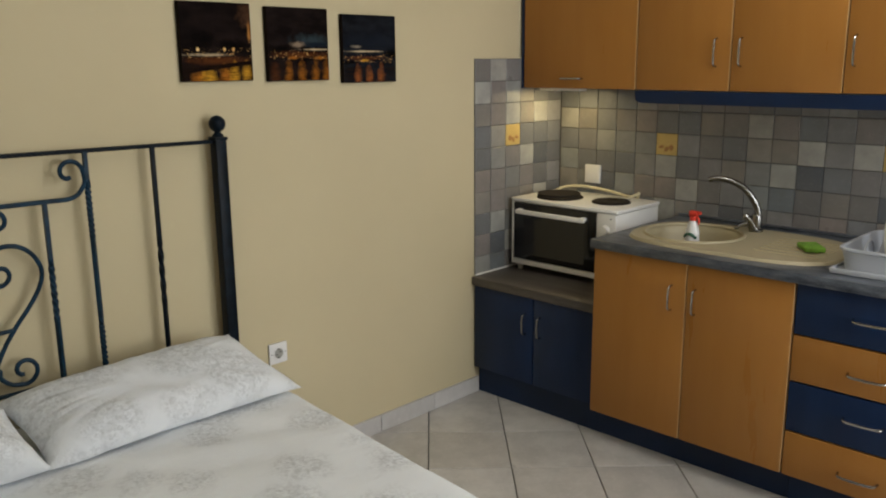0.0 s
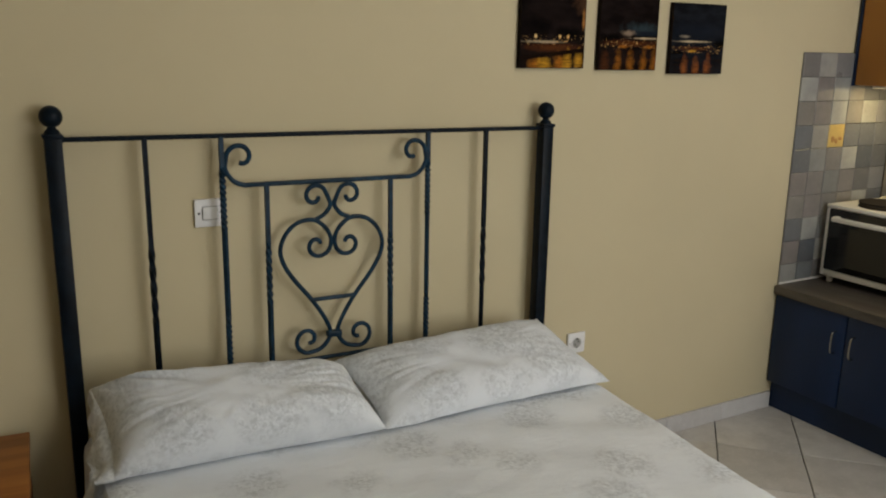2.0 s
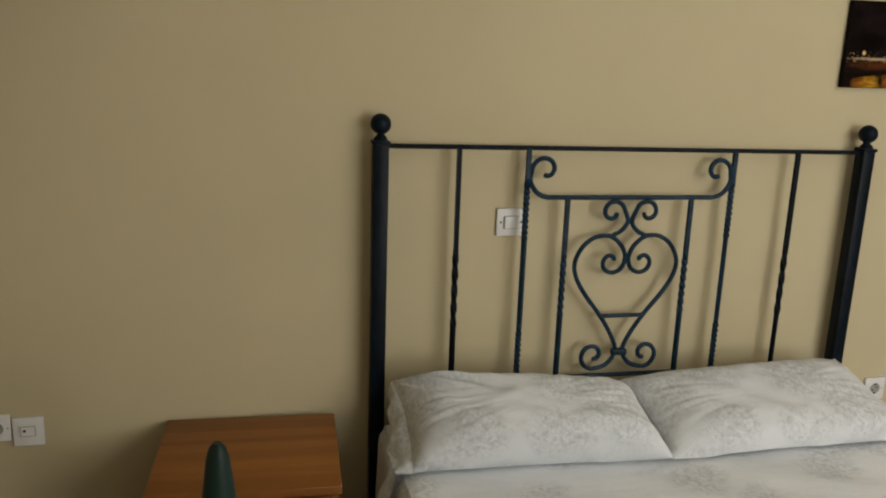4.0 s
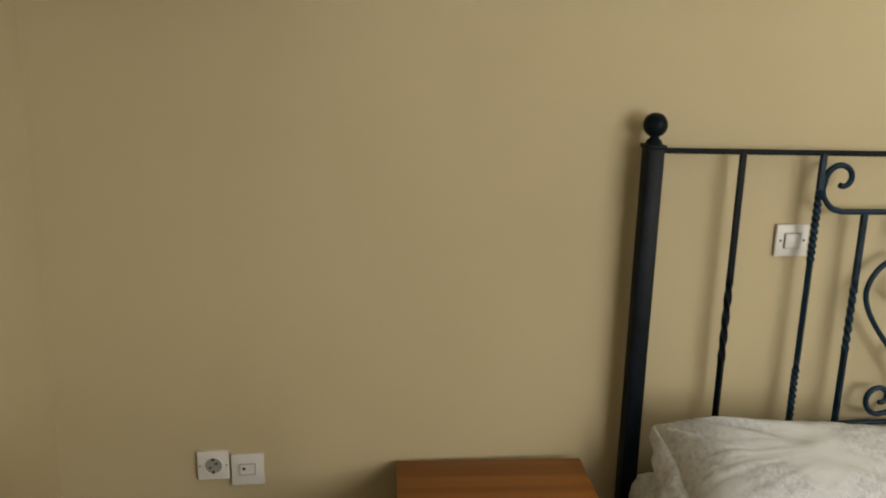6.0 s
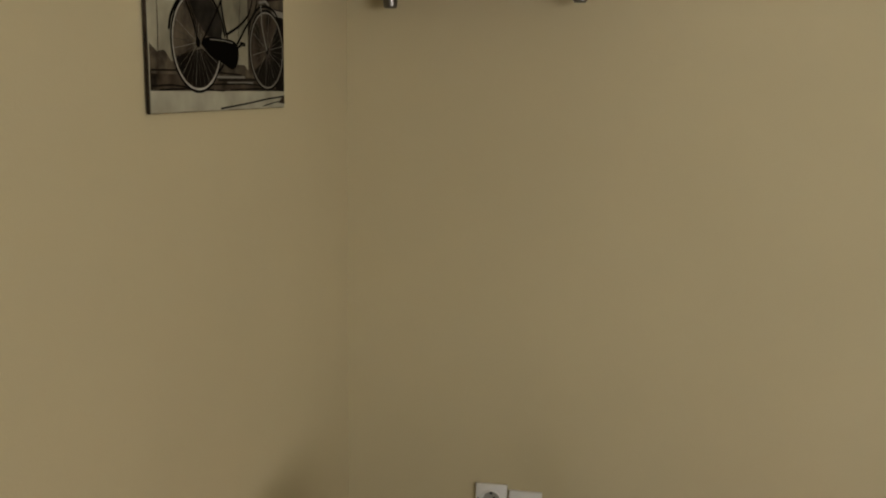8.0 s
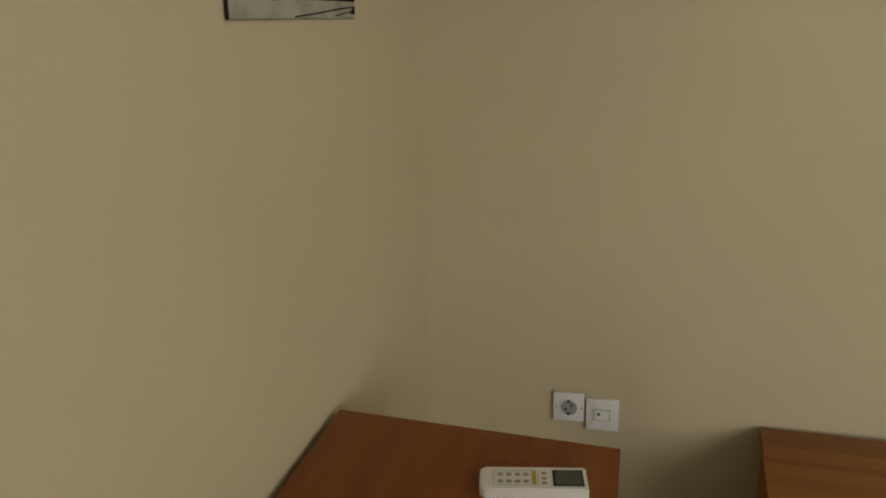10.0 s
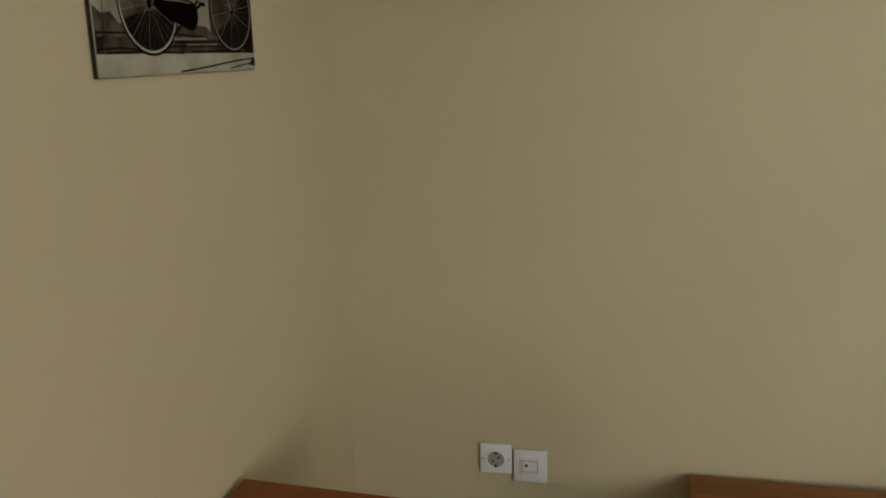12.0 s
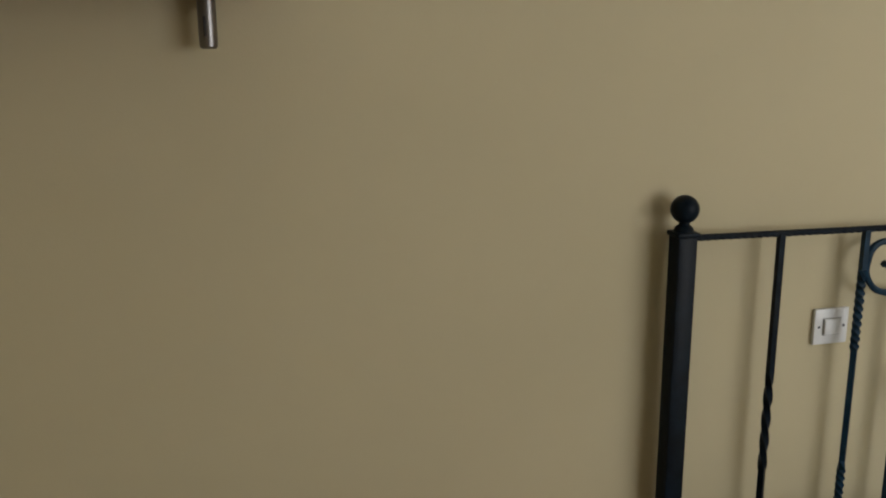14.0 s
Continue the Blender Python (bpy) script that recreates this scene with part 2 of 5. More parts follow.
M_BLUE = wood("navy-stained cupboard front", (0.0046, 0.0160, 0.053), (0.0075, 0.0245, 0.078), 0.32, "z", 7, 2.5)
M_NAVY = surface("navy lacquer", (0.0048, 0.0165, 0.052), 0.40, vary=0.3, spec=0.3)
M_TOP = marble_top("blue-grey marbled worktop", (0.012, 0.018, 0.031), (0.165, 0.185, 0.215))
M_LOWTOP = wood("grey-brown worn worktop", (0.055, 0.047, 0.040), (0.135, 0.120, 0.105), 0.42, "y", 10, 5)
M_SINK = surface("sand-coloured composite sink", (0.40, 0.348, 0.222), 0.45, vary=0.10, fine=300)
M_CHROME = surface("brushed chrome", (0.42, 0.42, 0.42), 0.22, 1.0, vary=0.1, relief=0.05)
# darker copy of the chrome: the dim room's reflection is put into its colour
M_TAPCHROME = surface("tap chrome with dark reflections put into its colour", (0.27, 0.265, 0.25), 0.20, 1.0, vary=0.25, relief=0.05)
M_DULLMETAL = surface("dull satin metal tube", (0.20, 0.19, 0.185), 0.34, 1.0, vary=0.2)
M_ENAMEL = surface("white enamel", (0.74, 0.735, 0.70), 0.3, vary=0.05)
M_BLACKGLASS = surface("black oven glass", (0.008, 0.008, 0.008), 0.10, vary=0.3, relief=0.0)
M_HOTPLATE = surface("dark cast hotplate", (0.020, 0.016, 0.013), 0.7, vary=0.4, spec=0.15)
M_PLASTIC = surface("white switch plastic", (0.72, 0.72, 0.71), 0.4, vary=0.04)
M_CREAMPL = surface("ivory remote plastic", (0.72, 0.70, 0.63), 0.42, vary=0.04)
M_DARK = surface("dark recess", (0.02, 0.02, 0.02), 0.6)
M_GREYDETAIL = surface("grey of key prints, fine frames and socket-well shade", (0.30, 0.30, 0.28), 0.5)
M_OCHREKEY = surface("ochre key print", (0.45, 0.30, 0.06), 0.5)
M_LCD = surface("dark grey display", (0.075, 0.075, 0.062), 0.2)
M_TABLE = wood("red-brown cherry veneer", (0.170, 0.045, 0.0075), (0.275, 0.083, 0.016), 0.36, "y", 9, 5)
M_STAND = wood("banded walnut veneer", (0.25, 0.090, 0.018), (0.365, 0.148, 0.036), 0.45, "x", 10, 5, bands=20.0)
M_CABLE = surface("cream flex", (0.62, 0.56, 0.36), 0.5)
M_RED = surface("red plastic nozzle", (0.62, 0.045, 0.025), 0.35)
M_SPRAYWHITE = surface("white spray bottle plastic", (0.72, 0.73, 0.72), 0.35)
M_GREENLABEL = surface("dark green label", (0.02, 0.10, 0.06), 0.4)
M_SPONGE = surface("green sponge", (0.16, 0.34, 0.035), 0.95, vary=0.3, big=40, relief=0.8)
M_RACK = surface("pale grey-blue rack plastic", (0.46, 0.49, 0.54), 0.4, vary=0.06)
M_STEEL = surface("stainless cutlery", (0.55, 0.55, 0.56), 0.25, 1.0)
M_DARKGREEN = surface("dark green surface", (0.006, 0.022, 0.017), 0.45, vary=0.35, spec=0.25)
M_GLASS, gnt, gb = nodes_of("window glass")
gb.inputs["Transmission Weight"].default_value, gb.inputs["Roughness"].default_value = 1.0, 0.02
M_SHADE, snt, sb = nodes_of("opal lamp glass")
sb.inputs["Base Color"].default_value = (0.9, 0.88, 0.82, 1)
sb.inputs["Emission Color"].default_value, sb.inputs["Emission Strength"].default_value = (1.0, 0.93, 0.80, 1), 2.0
M_CANVASEDGE = surface("dark canvas edge", (0.013, 0.009, 0.007), 0.7, spec=0.03)
M_SEPIA = surface("sepia wall print", (0.275, 0.255, 0.185), 0.75, vary=0.55, big=11, spec=0.03)
M_SEPIADARK = surface("dark sepia print", (0.0075, 0.0055, 0.0042), 0.65, vary=0.6, big=30, spec=0.02)
M_SEPIACOAT = surface("dim coat guard print", (0.020, 0.017, 0.014), 0.65, vary=0.8, big=30, spec=0.02)
M_SEPIAMID = surface("brown sepia print", (0.050, 0.038, 0.027), 0.65, vary=0.9, big=26, spec=0.02)
M_SEPIALIGHT = surface("pale sepia print", (0.35, 0.335, 0.26), 0.65, vary=0.25, big=14, spec=0.03)
M_PRINTBLACK = surface("black print", (0.002, 0.0015, 0.0013), 0.6, spec=0.01)
M_PRINTGREY = surface("grey tyre print", (0.19, 0.18, 0.155), 0.6, spec=0.02)
M_PRINTPALE = surface("pale rim print", (0.36, 0.345, 0.30), 0.6, vary=0.4, big=40, spec=0.08)
M_PRINTDIM = surface("dim grey print", (0.075, 0.066, 0.053), 0.6, vary=0.6, big=60, spec=0.02)
M_SEPIAWHEEL = surface("shaded sepia print", (0.078, 0.063, 0.045), 0.75, vary=0.8, big=36, spec=0.02)
M_EDGE = wood("pale edging with caught light in its colour", (0.46, 0.27, 0.11), (0.58, 0.37, 0.17), 0.4, "z", 8, 5)


# ---- building helpers ----
def root_of(ob):
    while ob.parent:
        ob = ob.parent
    return ob


def thing(name, at, label, category, group="", kind=""):
    ob = new(name)
    ob.location = at
    ob.empty_display_size = 0.05
    return tagged(ob, label, category, group, kind)


def finish(bm, name, material, smooth=True):
    bmesh.ops.recalc_face_normals(bm, faces=bm.faces)
    me = bpy.data.meshes.new(name)
    bm.to_mesh(me)
    bm.free()
    me.materials.append(material)
    if smooth:
        me.shade_smooth()
        me.set_sharp_from_angle(angle=radians(38))
    return me


def part(name, bm, material, parent, label=""):
    """Links a bmesh, given in the room's coordinates, as one mesh under a thing or a part."""
    base = root_of(parent)
    if base.type == "EMPTY":
        bmesh.ops.translate(bm, verts=bm.verts, vec=-Vector(base.location))
    if base.name == "bed":
        # the iron frame stands a little lower on its kitchen side
        for v in bm.verts:
            if v.co.z > 0.3:
                v.co.z += 0.007 - 0.014 * (v.co.x + 0.73) / 1.446
    ob = new(name, finish(bm, name, material))
    ob.parent = parent
    if label:
        tagged(ob, label)
    return ob


def structure(name, bm, material, label, category):
    ob = new(name, finish(bm, name, material))
    return tagged(ob, label, category, kind="structure")


def box(bm, x0, x1, y0, y1, z0, z1, bevel=0.0, seg=2):
    m = Matrix.LocRotScale(((x0 + x1) / 2, (y0 + y1) / 2, (z0 + z1) / 2), None, (abs(x1 - x0), abs(y1 - y0), abs(z1 - z0)))
    r = bmesh.ops.create_cube(bm, size=1, matrix=m)
    if bevel:
        edges = list({e for v in r["verts"] for e in v.link_edges})
        bmesh.ops.bevel(bm, geom=edges, offset=bevel, segments=seg, affect="EDGES", profile=0.5)
    return bm


def block(*args, **kw):
    return box(bmesh.new(), *args, **kw)


def sweep(bm, pts, r, sides=8, square=False, twist=0.0, cap=True, radii=None):
    """A bar of round or square section along a line of points; twist: turns of the section from end to end."""
    pts = [Vector(p) for p in pts]
    n = 4 if square else sides
    rings, up = [], None
    for i, p in enumerate(pts):
        d = (pts[min(i + 1, len(pts) - 1)] - pts[max(i - 1, 0)]).normalized()
        if up is None:
            up = Vector((0, 1, 0)) if abs(d.y) < 0.9 else Vector((1, 0, 0))
        up = (up - d * up.dot(d)).normalized()
        side = d.cross(up)
        a0 = twist * 2 * math.pi * i / max(1, len(pts) - 1) + (math.pi / 4 if square else 0)
        rr = (radii[i] if radii else r) * (1.414 if square else 1)
        rings.append([bm.verts.new(p + rr * (math.cos(a0 + 2 * math.pi * k / n) * up + math.sin(a0 + 2 * math.pi * k / n) * side)) for k in range(n)])
    for a, b in zip(rings, rings[1:]):
        for k in range(n):
            bm.faces.new((a[k], a[(k + 1) % n], b[(k + 1) % n], b[k]))
    if cap:
        bm.faces.new(rings[0][::-1])
        bm.faces.new(rings[-1])
    return bm


def lathe(bm, profile, centre, seg=24, m=None):
    """A turned form; profile: radius and height, from below."""
    rings = []
    for r, z in profile:
        rings.append([bm.verts.new((r * math.cos(2 * math.pi * k / seg), r * math.sin(2 * math.pi * k / seg), z)) for k in range(seg)])
    for a, b in zip(rings, rings[1:]):
        for k in range(seg):
            bm.faces.new((a[k], a[(k + 1) % seg], b[(k + 1) % seg], b[k]))
    bm.faces.new(rings[0][::-1])
    bm.faces.new(rings[-1])
    move = Matrix.Translation(centre) @ (m or Matrix())
    bmesh.ops.transform(bm, matrix=move, verts=[v for ring in rings for v in ring])
    return bm


def smooth_line(pts, steps=6):
    """A Catmull-Rom line through the points."""
    p = [Vector(q) for q in pts]
    p = [2 * p[0] - p[1]] + p + [2 * p[-1] - p[-2]]
    out = []
    for i in range(1, len(p) - 2):
        for s in range(steps):
            t = s / steps
            a, b, c, d = p[i - 1], p[i], p[i + 1], p[i + 2]
            out.append(0.5 * ((2 * b) + (c - a) * t + (2 * a - 5 * b + 4 * c - d) * t * t + (3 * b - a - 3 * c + d) * t ** 3))
    return out + [p[-2]]


def slab(bm, outline, z0, z1, bevel=0.0):
    """A flat plate with the given outline (x, y)."""
    low = [bm.verts.new((x, y, z0)) for x, y in outline]
    high = [bm.verts.new((x, y, z1)) for x, y in outline]
    n = len(outline)
    bm.faces.new(low[::-1])
    top = bm.faces.new(high)
    for k in range(n):
        bm.faces.new((low[k], low[(k + 1) % n], high[(k + 1) % n], high[k]))
    if bevel:
        bmesh.ops.bevel(bm, geom=list(top.edges), offset=bevel, segments=2, affect="EDGES")
    return bm


def oval(cx, cy, rx, ry, n=36, power=2.0):
    out = []
    for k in range(n):
        c, s = math.cos(2 * math.pi * k / n), math.sin(2 * math.pi * k / n)
        out.append((cx + rx * math.copysign(abs(c) ** (2 / power), c), cy + ry * math.copysign(abs(s) ** (2 / power), s)))
    return out


# ---- the room ----
floor_ob = structure("floor", block(WEST - 0.2, EAST + 0.2, SOUTH - 0.2, 0.2, -0.20, -0.006), M_GROUT, "pale grey stone-look tiles laid diagonally with dark joints", "floor")
wall_n = structure("wall_north", block(WEST - 0.2, EAST + 0.2, 0.0, 0.2, -0.006, HIGH), M_WALL, "cream-painted plaster wall behind the iron bed", "wall")
wall_w = structure("wall_west", block(WEST - 0.2, WEST, SOUTH, 0.0, -0.006, HIGH), M_WALL, "cream-painted plaster wall with a bicycle canvas", "wall")
wall_e = structure("wall_east", block(EAST, EAST + 0.2, SOUTH, 0.0, -0.006, HIGH), M_WALL, "cream wall tiled in grey above the kitchen worktop", "wall")
bm = bmesh.new()
# opening is unseen; its width is chosen to soften the headboard's shadow
WX0, WX1, WZ0, WZ1 = 0.98, 3.22, 0.70, 2.30
box(bm, WEST - 0.2, WX0, SOUTH - 0.2, SOUTH, -0.006, HIGH)
box(bm, WX1, EAST + 0.2, SOUTH - 0.2, SOUTH, -0.006, HIGH)
box(bm, WX0, WX1, SOUTH - 0.2, SOUTH, -0.006, WZ0)
box(bm, WX0, WX1, SOUTH - 0.2, SOUTH, WZ1, HIGH)
wall_s = structure("wall_south", bm, M_WALL, "plain cream wall with a window", "wall")
structure("ceiling", block(WEST - 0.2, EAST + 0.2, SOUTH - 0.2, 0.2, HIGH, HIGH + 0.2), M_CEIL, "plain white plaster ceiling", "ceiling")
win = thing("window_1", ((WX0 + WX1) / 2, SOUTH - 0.1, WZ0), "white-framed window with two clear panes", "window", kind="structure")
bm = bmesh.new()
for x0, x1 in ((WX0, WX0 + 0.06), (WX1 - 0.06, WX1), ((WX0 + WX1) / 2 - 0.04, (WX0 + WX1) / 2 + 0.04)):
    box(bm, x0, x1, SOUTH - 0.16, SOUTH - 0.10, WZ0 + 0.06, WZ1 - 0.06)
box(bm, WX0, WX1, SOUTH - 0.16, SOUTH - 0.10, WZ0, WZ0 + 0.06)
box(bm, WX0, WX1, SOUTH - 0.16, SOUTH - 0.10, WZ1 - 0.06, WZ1)
part("window_frame", bm, M_ENAMEL, win)
for x0, x1 in ((WX0 + 0.06, (WX0 + WX1) / 2 - 0.04), ((WX0 + WX1) / 2 + 0.04, WX1 - 0.06)):
    pane = part("pane", block(x0, x1, SOUTH - 0.134, SOUTH - 0.128, WZ0 + 0.06, WZ1 - 0.06), M_GLASS, win)
    pane.visible_shadow = False
# unseen fitting made up for the added ceiling light
lampthing = thing("assumed_ceiling_lamp", (2.05, -1.95, HIGH), "assumed round opal glass ceiling lamp, lit, out of view", "lamp")
part("base_plate", lathe(bmesh.new(), [(0.09, -0.05), (0.09, 0.0)], (2.05, -1.95, HIGH)), M_CHROME, lampthing)
part("shade", lathe(bmesh.new(), [(0.05, -0.135), (0.11, -0.12), (0.145, -0.085), (0.15, -0.05)], (2.05, -1.95, HIGH)), M_SHADE, lampthing)

# grey skirting along the north and west walls, one stone strip after another
for wall, axis in ((wall_n, "x"), (wall_w, "y")):
    base = new("baseboard")
    base.location = (0, 0, 0)
    tagged(base, "low grey stone skirting along the cream wall", "baseboard", kind="structure")
    a, stop = (WEST + 0.014, 2.735) if axis == "x" else (SOUTH, -0.016)
    while a < stop - 0.02:
        b = min(a + 0.31, stop)
        if axis == "x":
            bm = block(a + 0.001, b - 0.001, -0.013, -0.001, 0.0, 0.072, bevel=0.002, seg=1)
        else:
            bm = block(WEST + 0.001, WEST + 0.013, a + 0.001, b - 0.001, 0.0, 0.072, bevel=0.002, seg=1)
        part("stone_strip", bm, M_BASE, base)
        a = b


# ---- bed ----
HB = -0.048
bed = thing("bed", (0.73, -1.05, 0.0), "dark iron double bed with scrolled headboard and blossom linen", "bed")
POSTS = (0.003, 1.446)
for x in POSTS:
    bm = block(x - 0.0195, x + 0.0195, HB - 0.0195, HB + 0.0195, 0.0, 1.262, bevel=0.003)
    box(bm, x - 0.023, x + 0.023, HB - 0.023, HB + 0.023, 1.254, 1.264, bevel=0.003)
    post = part("post", bm, M_IRON, bed)
    part("finial", lathe(bmesh.new(), [(0.019, 1.264), (0.016, 1.272), (0.010, 1.277), (0.010, 1.281)] +
         [(0.0265 * math.cos(a), 1.305 + 0.0265 * math.sin(a)) for a in [radians(d) for d in range(-66, 91, 12)]], (x, HB, 0)), M_IRON, post, "round iron ball finial")
part("top_rail", sweep(bmesh.new(), [(x, HB, 1.250) for x in np.linspace(0.02, 1.426, 300)], 0.0066, sides=6, twist=15), M_IRON, bed)
part("lower_rail", sweep(bmesh.new(), [(0.02, HB, 0.36), (1.426, HB, 0.36)], 0.009, square=True), M_IRON, bed)


def bar(x, top, twists, mat, y=HB, pitch=0.032):
    """An upright of square iron, twisted over the given stretches of height."""
    zs = [top]
    z = top
    while z > 0.37:
        tw = any(a <= z <= b for a, b in twists)
        z -= 0.0025 if tw else 0.02
        zs.append(max(z, 0.36))
    bm, ang, rings = bmesh.new(), 0.0, []
    for i, z in enumerate(zs):
        tw = any(a <= z <= b for a, b in twists)
        if tw and i:
            ang += (zs[i - 1] - z) / pitch * 2 * math.pi * 0.5
        r = (0.0080 if tw else 0.0072) * 1.16
        rings.append([bm.verts.new((x + r * math.cos(ang + math.pi / 4 + k * math.pi / 2), y + r * math.sin(ang + math.pi / 4 + k * math.pi / 2), z)) for k in range(4)])
    for a, b in zip(rings, rings[1:]):
        for k in range(4):
            bm.faces.new((a[k], a[(k + 1) % 4], b[(k + 1) % 4], b[k]))
    bm.faces.new(rings[0])
    bm.faces.new(rings[-1][::-1])
    part("upright_bar", bm, mat, bed)


for x in (0.211, 1.221):
    bar(x, 1.248, [(0.76, 0.96)], M_IRON, pitch=0.094)
for x in (0.402, 1.018):
    bar(x, 1.248, [(1.00, 1.165), (0.58, 0.74)], M_IRONBLUE)
for x in (0.521, 0.894):
    bar(x, 1.116, [(0.78, 0.955)], M_IRONBLUE, pitch=0.048)

XC = 0.7105


def strand(name, half, r=0.0066, both=True):
    """A flat-wrought scroll in the headboard's plane, and its mirror image."""
    for sgn in ((-1, 1) if both else (1,)):
        pts = smooth_line([(XC + sgn * dx, HB, z) for dx, z in half], 7)
        n = len(pts)
        part(name, sweep(bmesh.new(), pts, r, sides=8, radii=[r * (1.0 if i > 5 else 0.75 + 0.05 * i) for i in range(n)]), M_IRONBLUE, bed)


def curl(cx, cz, r0, r1, a0, a1, n=12):
    """Part of a spiral round a point: radius r0 to r1, angle a0 to a1 in degrees (0: outwards, 90: up)."""
    return [(cx + (r0 + (r1 - r0) * k / n) * math.cos(radians(a0 + (a1 - a0) * k / n)), cz + (r0 + (r1 - r0) * k / n) * math.sin(radians(a0 + (a1 - a0) * k / n))) for k in range(n + 1)]


# the scrolled cross bar, ends curling up and in
half = curl(0.258, 1.191, 0.013, 0.041, 285, -8, 12) + [(0.300, 1.160), (0.281, 1.131), (0.252, 1.118)]
left = [(XC - dx, HB, z) for dx, z in half] + [(XC - 0.20, HB, 1.117)]
right = [(XC + dx, HB, z) for dx, z in half] + [(XC + 0.20, HB, 1.117)]
part("scroll_crossbar", sweep(bmesh.new(), smooth_line(left + right[::-1], 5), 0.0068), M_IRONBLUE, bed)
# upper pair of curls
strand("upper_scroll", curl(0.053, 1.075, 0.011, 0.036, 185, 530, 14) + [(0.0065, 1.054), (0.0105, 1.038), (0.027, 1.020), (0.052, 1.008)])
# the heart: inner curl, lobe, taper, outer curl at the foot
strand("heart_scroll", curl(0.047, 0.934, 0.009, 0.040, 165, -175, 14) + [(0.007, 0.955), (0.022, 0.983), (0.056, 1.007), (0.100, 1.004), (0.136, 0.977), (0.156, 0.932), (0.148, 0.888), (0.118, 0.838), (0.070, 0.778), (0.034, 0.724), (0.012, 0.676), (0.018, 0.646), (0.042, 0.622), (0.074, 0.614)]
       + curl(0.080, 0.655, 0.041, 0.011, -75, 265, 13))
part("heart_tie", sweep(bmesh.new(), [(XC - 0.069, HB, 0.773), (XC + 0.069, HB, 0.773)], 0.0065), M_IRONBLUE, bed)
part("collar", block(XC - 0.022, XC + 0.022, HB - 0.011, HB + 0.011, 0.654, 0.672, bevel=0.003), M_IRONBLUE, bed)
part("foot_bar", sweep(bmesh.new(), [(0.521, HB, 0.592), (0.894, HB, 0.592)], 0.0065), M_IRONBLUE, bed)
for x0 in (0.012, 1.418):
    part("side_rail", block(x0, x0 + 0.035, -2.04, HB - 0.022, 0.20, 0.28, bevel=0.004), M_IRON, bed)
for x in (0.03, 1.435):
    part("foot_post", block(x - 0.02, x + 0.02, -2.05, -2.01, 0.0, 0.36, bevel=0.004), M_IRON, bed)


def cloth_noise(x, y, k=1.0):
    return noise.noise((x * 6 * k, y * 6 * k, 1.7)) * 0.6 + noise.noise((x * 15 * k, y * 13 * k, 4.1)) * 0.3


mattress = thing("mattress", (0.73, -1.05, 0.28), "thick white mattress lying on the iron bed frame", "mattress")
bm = block(0.025, 1.435, -2.02, -0.075, 0.282, 0.484, bevel=0.035, seg=3)
for v in bm.verts:
    if v.co.x > 0.73:
        v.co.x -= 0.10 * max(0.0, -v.co.y - 0.42) * (v.co.x - 0.73) / 0.72
part("body", bm, M_MATTRESS, mattress)

# fitted sheet: a rounded cover drawn over the mattress, with creases and a loose hem
bm = bmesh.new()
NX, NY = 74, 96
grid = []
X0, X1, Y0, Y1 = 0.012, 1.448, -2.035, -0.064
for j in range(NY + 1):
    row = []
    for i in range(NX + 1):
        u, v = i / NX, j / NY
        s = (u - 0.5) * 2
        wide = 0.80 * 2
        pos = (u - 0.5) * (X1 - X0 + 0.50)
        edge = (X1 - X0) / 2
        over = max(0.0, abs(pos) - edge + 0.03)
        y = Y0 + (Y1 - Y0) * v
        if over <= 0:
            x, z = pos, 0.495
        elif over < 0.05:
            a = over / 0.05 * math.pi / 2
            x, z = math.copysign(edge - 0.03 + 0.032 * math.sin(a), pos), 0.495 - 0.032 * (1 - math.cos(a))
        else:
            fold = 0.010 * math.sin(y * 34 + 2 * math.sin(y * 7)) * min(1, (over - 0.05) / 0.15)
            x, z = math.copysign(edge + 0.006 + max(-0.004, fold), pos), 0.463 - (over - 0.05)
        z += 0.0065 * cloth_noise(x, y) * (1 if over < 0.05 else 0.2) + (0.004 * math.sin((x * 3 + y * 5) * 6) * max(0, 1 - abs(v - 0.75) * 5) if over <= 0 else 0)
        if x > 0:
            x -= 0.10 * max(0.0, -y - 0.42) * x / 0.72
        row.append(bm.verts.new((0.73 + x, y, z)))
    grid.append(row)
for j in range(NY):
    for i in range(NX):
        bm.faces.new((grid[j][i], grid[j][i + 1], grid[j + 1][i + 1], grid[j + 1][i]))
under = [[bm.verts.new((0.73 + (v.co.x - 0.73) * 0.9965, v.co.y, v.co.z - 0.003)) for v in row] for row in grid]
for j in range(NY):
    for i in range(NX):
        bm.faces.new((under[j][i], under[j + 1][i], under[j + 1][i + 1], under[j][i + 1]))
for a, b in ((grid[0], under[0]), (under[-1], grid[-1]), ([r[0] for r in under], [r[0] for r in grid]), ([r[-1] for r in grid], [r[-1] for r in under])):
    for k in range(len(a) - 1):
        bm.faces.new((a[k], b[k], b[k + 1], a[k + 1]))
sheet = new("bed_sheet", finish(bm, "bed_sheet", M_LINEN))
tagged(sheet, "pale grey-white sheet with faded blossom clusters over the mattress", "bed sheet")


